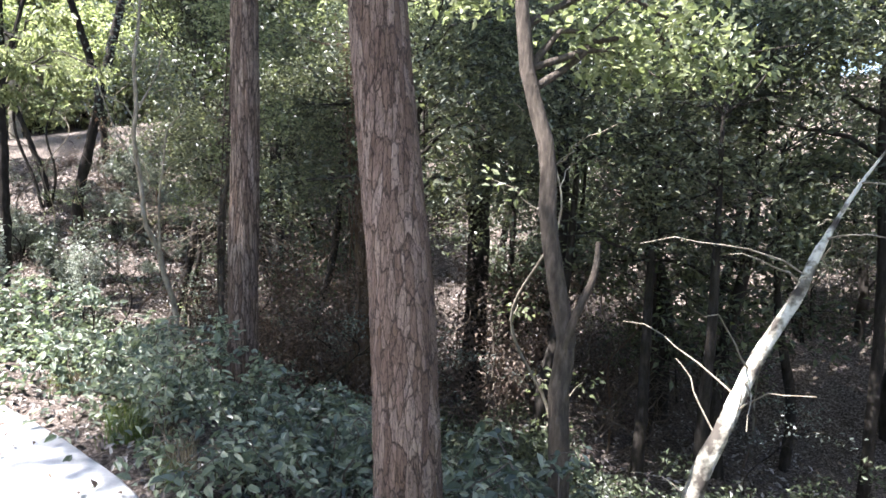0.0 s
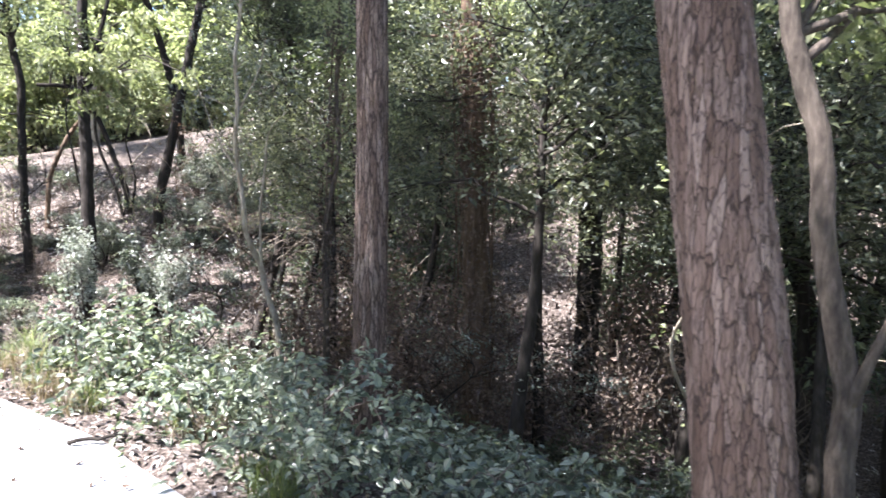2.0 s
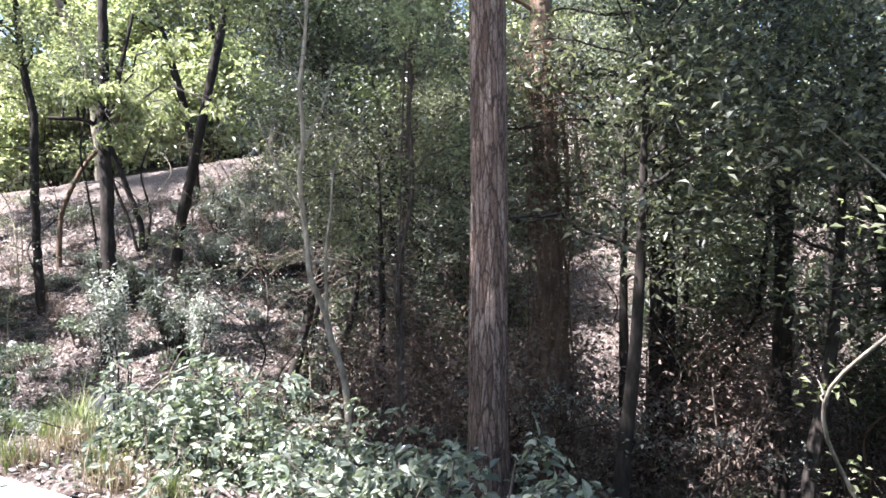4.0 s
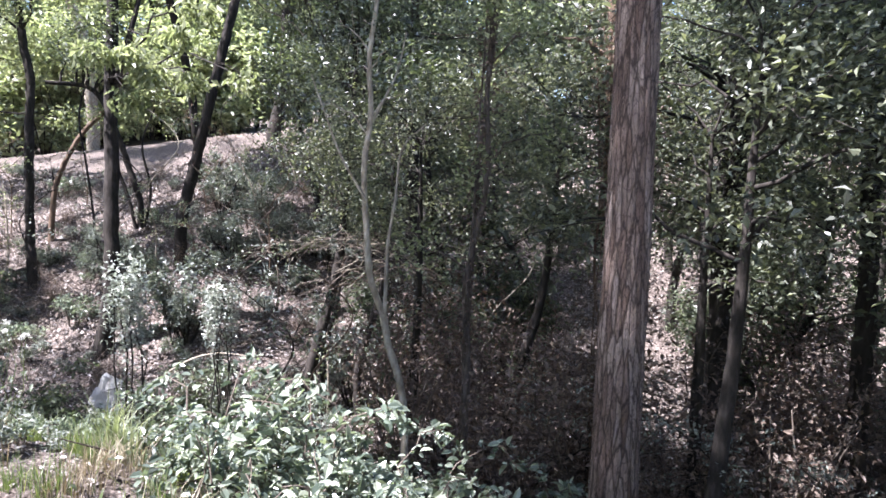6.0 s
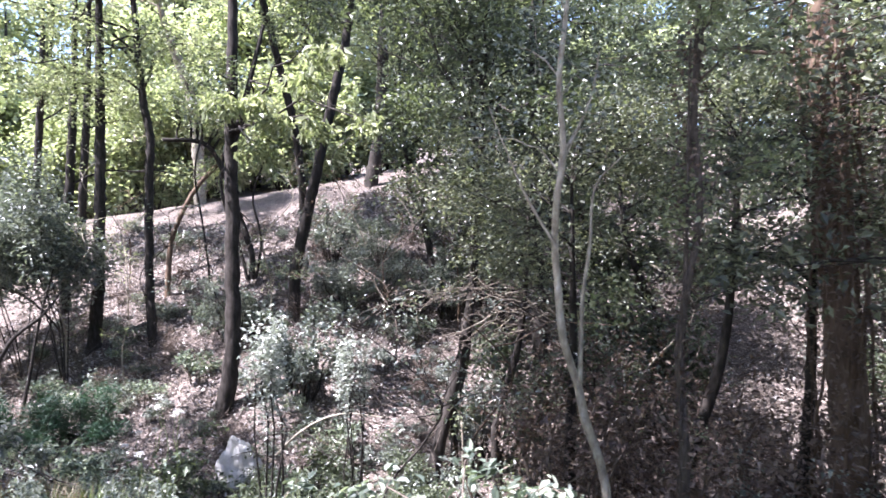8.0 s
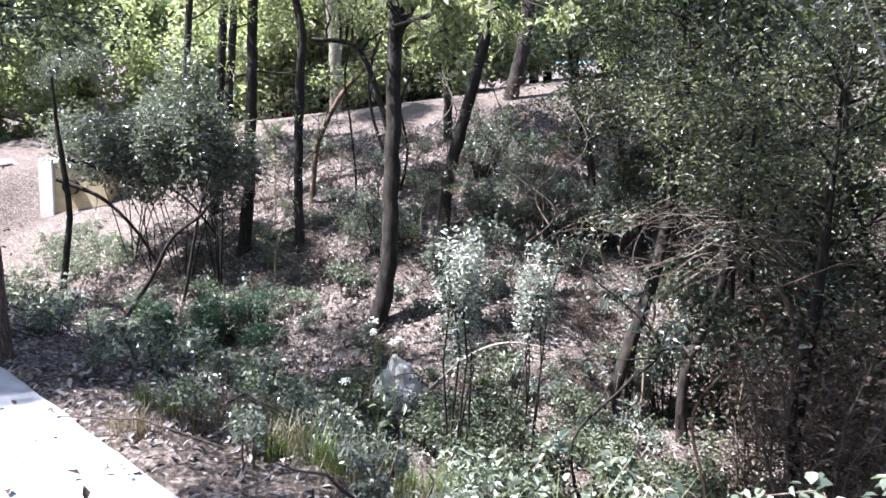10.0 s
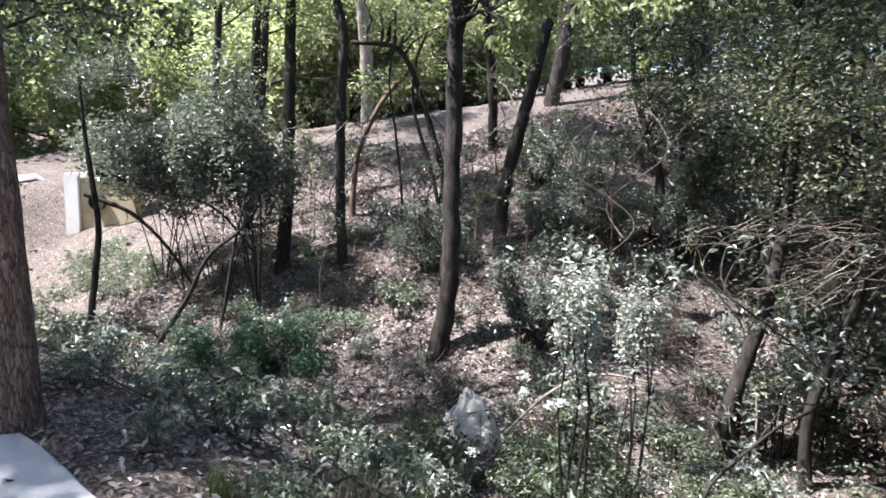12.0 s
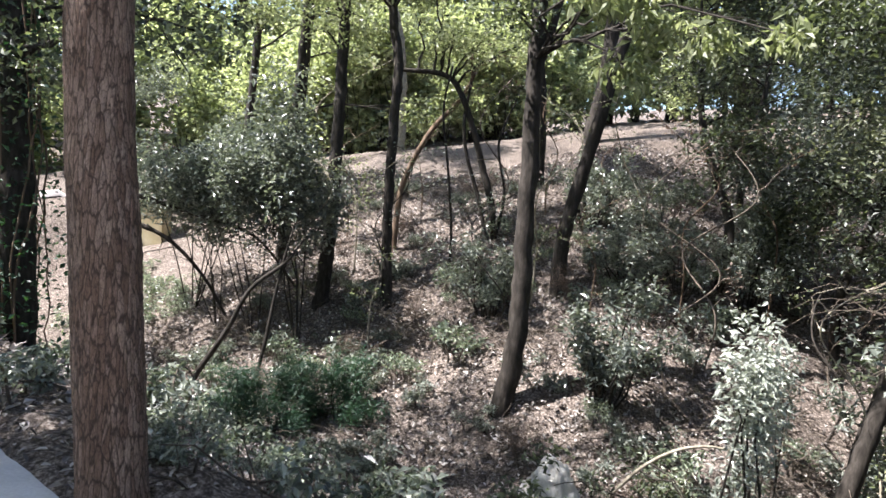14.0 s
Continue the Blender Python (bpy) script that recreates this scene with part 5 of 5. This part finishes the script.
part("pipe", mesh_of("pipe", *tube(pipe, 20), BARK_DARK), culvert, "dark open drain pipe")

# ---- the boulder ----
bm = bmesh.new()
bmesh.ops.create_icosphere(bm, subdivisions=5, radius=1)
for v in bm.verts:
    n = v.co.normalized()
    v.co = n * (1 + 0.22 * noise.fractal(n * 1.3, 1, 2, 4) + 0.06 * noise.cell(n * 3))
    taper = 1.0 - 0.38 * max(-0.6, min(1.0, v.co.z))
    v.co = Vector((v.co.x * 0.36 * taper - 0.12 * v.co.z, v.co.y * 0.3 * taper, v.co.z * 0.5))
me = bpy.data.meshes.new("boulder")
bm.to_mesh(me)
bm.free()
me.materials.append(LIMESTONE)
rock = new("boulder", me)
rock.location, rock.rotation_euler = (-7.3, 11.9, ground_at(-7.3, 11.9) + 0.12), (0.1, 0.12, 0.3)
tagged(rock, "pale limestone boulder lying in the gully", "rock")


# ---- grass and flowers of the verge ----
def tuft(seed, mat, n, height, width, label, name):
    rng = np.random.default_rng(seed)
    root = thing(name, (0, 0, -40), label, "grass", name + "s")
    v, f, c = [], [], 0
    for k in range(n):
        a, lean = rng.uniform(0, 6.28), rng.uniform(0.1, 0.7)
        b = np.array([rng.normal() * width * 0.4, rng.normal() * width * 0.4, -0.03])
        hgt = height * rng.uniform(0.4, 1.1)
        side = np.array([-math.sin(a), math.cos(a), 0]) * 0.004
        d = np.array([math.cos(a), math.sin(a), 0])
        m = b + d * lean * hgt * 0.25 + (0, 0, hgt * 0.6)
        e = b + d * lean * hgt * 0.8 + (0, 0, hgt * (1 - lean * 0.3))
        v += [b - side, b + side, m + side * 0.8, m - side * 0.8, e + side * 0.1, e - side * 0.1]
        f += [(c, c + 1, c + 2, c + 3), (c + 3, c + 2, c + 4, c + 5)]
        c += 6
    tagged(part("grass_growth", mesh_of("grass_growth", v, f, mat, False), root), kind="stuff")
    return root


straw = [tuft(160 + k, LEAF_STRAW, 160, 0.45, 0.3, "tuft of dry straw-coloured grass", "dry_grass_tuft") for k in range(2)]
green = [tuft(170 + k, LEAF_GRASS, 140, 0.5, 0.22, "tuft of fresh green grass", "green_grass_tuft") for k in range(2)]
rr = np.random.default_rng(21)
spots_dry, spots_green = [], []
for k in range(len(EDGE)):
    x, y = EDGE[k]
    if -9.5 < x < 0.5 and y > -1:
        t = np.array(EDGE[min(k + 1, len(EDGE) - 1)]) - EDGE[k - 1]
        t = t / np.linalg.norm(t)
        nrm = np.array([-t[1], t[0]])
        for _ in range(9 if -8 < x < -4.5 else 2):
            p = EDGE[k] + nrm * rr.uniform(0.12, 1.6 if x < -4.5 else 0.5) + t * rr.uniform(-0.3, 0.3)
            if -8.0 < x:
                (spots_dry if rr.uniform() < 0.45 else spots_green).append((p[0], p[1]))
place_copies(straw, spots_dry, seed=22, scale=(0.4, 0.8))
place_copies(green, spots_green, seed=23, scale=(0.4, 0.8))
lime = tuft(172, LEAF_LIME, 70, 0.6, 0.1, "yellow-green leafy shoot among the brambles", "grass_shoot")
place_copies([lime], [(-4.45, 6.15), (-4.6, 6.25), (-3.2, 5.6)], seed=42, scale=(0.9, 1.1))


def flower_stalk(seed, height):
    rng = np.random.default_rng(seed)
    root = thing("wild_carrot", (0, 0, -40), "tall weed stalk with flat white flower heads", "flower", "white flowering weeds")
    for k in range(4):
        e = np.array([rng.normal() * 0.12, rng.normal() * 0.12, height * rng.uniform(0.7, 1.0)])
        arm = limb_to(rng, (0, 0, -0.1), e, 0.005, 0.002, 0.03)
        part("stalk", mesh_of("stalk", *tube(arm, 5), LEAF_GRASS), root)
        n = 60
        at = e + np.c_[rng.normal(size=(n, 2)) * 0.013, rng.uniform(-0.012, 0.022, n)]
        tagged(part("flower_head", mesh_of("flower_head", *leaf_blades(at, 0.014, 0.8, rng, 0, 2.0), PETAL, False), root), kind="stuff")
    at = np.c_[rng.normal(size=(70, 2)) * 0.06, rng.uniform(0.05, height * 0.65, 70)]
    leafy = part("leaf_growth", mesh_of("leaf_growth", *leaf_blades(at, 0.07, 0.4, rng), LEAF_BRAMBLE, False), root)
    tagged(leafy, kind="stuff")
    return root


flowers = [flower_stalk(180, 1.14), flower_stalk(181, 0.95)]
place_copies(flowers, [(-5.9, 7.36), (-6.4, 7.8)], seed=24, scale=(0.9, 1.0))

# ---- the fallen leaves on the ground ----
rr = np.random.default_rng(25)
n = 170000
x, y = rr.uniform(-16, 5, n), rr.uniform(2, 23, n)
d = edge_distance(x, y)
keep = (d > 0.05) & (d < 17) & (rr.uniform(size=n) < np.where(x < -5, 0.8, 0.35))
x, y, d = x[keep], y[keep], d[keep]
z = land(x, y, d) + np.array([rough_at(a, b) for a, b in zip(x, y)]) * np.clip((d - 0.05) / 1.5, 0, 1)
near = (d < 2.6) & (x > -10)
far_v, far_f = leaf_blades(np.c_[x, y, z + 0.015][~near], 0.085, 0.5, rr, -0.12, 1.4)
m = 30000
nx, ny = rr.uniform(-10, 1, m), rr.uniform(1, 10.5, m)
nd = edge_distance(nx, ny)
ok = (nd > 0.0) & (nd < 2.8)
nx, ny, nd = nx[ok], ny[ok], nd[ok]
nz = land(nx, ny, nd) + np.array([rough_at(a, b) for a, b in zip(nx, ny)]) * np.clip((nd - 0.05) / 1.5, 0, 1)
near_v, near_f = fine_blades(np.c_[nx, ny, nz + 0.02], 0.05, 0.45, rr, 0.0, 1.8)
v, f = joined([(far_v, far_f), (near_v, near_f)])
litter = new("fallen_leaves", mesh_of("fallen_leaves", v, f, LEAF_LITTER, False))
tagged(litter, "dry curled brown leaves covering the woodland floor", "leaf litter", kind="stuff")

# sticks and twigs that lie among the leaves
sticks = []
for k in range(1300):
    x, y = rr.uniform(-15, 4), rr.uniform(4, 21)
    if edge_distance(np.array([x]), np.array([y]))[0] < 0.4:
        continue
    a, reach = rr.uniform(0, 6.28), rr.uniform(0.2, 0.9)
    e = (x + math.cos(a) * reach, y + math.sin(a) * reach)
    s0 = np.array([x, y, ground_at(x, y) + rough_at(x, y) + 0.02])
    s1 = np.array([e[0], e[1], ground_at(*e) + rough_at(*e) + 0.02 + rr.uniform(0, 0.25)])
    sticks.append(tube(limb_to(rr, s0, s1, rr.uniform(0.005, 0.014), 0.003, 0.05, 5), 4))
tagged(new("fallen_twigs", mesh_of("fallen_twigs", *joined(sticks), BARK_GREY)), "grey dry sticks lying among fallen leaves", "dead twigs", kind="stuff")

# dry leaves blown onto the road's margin, and a dark stick lying on it
rr = np.random.default_rng(43)
x, y = rr.uniform(-10, 0.5, 6000), rr.uniform(0, 8, 6000)
d = edge_distance(x, y)
keep = (d < -0.04) & (d > -2.6) & (rr.uniform(size=6000) < 0.5 * np.exp(d * 1.6))
blown = leaf_blades(np.c_[x, y, np.full(6000, 0.022)][keep], 0.055, 0.5, rr, -0.05, 1.8)
tagged(new("blown_leaves", mesh_of("blown_leaves", *blown, LEAF_DRY, False)), "few dry brown leaves scattered on the concrete road", "leaf litter", kind="stuff")
stick = thing("road_stick", (-2.86, 4.2, 0.02), "short dark stick lying on the edge of the road", "dead branch")
part("stem", mesh_of("stem", *tube(limb_to(rr, (-0.14, -0.03, 0.0), (0.16, 0.06, 0.012), 0.014, 0.008, 0.03), 7, 0.08), BARK_DARK), stick)
part("side_twig", mesh_of("side_twig", *tube(limb_to(rr, (0.0, 0.01, 0.005), (0.09, 0.1, 0.02), 0.006, 0.003, 0.03), 5), BARK_DARK), stick)
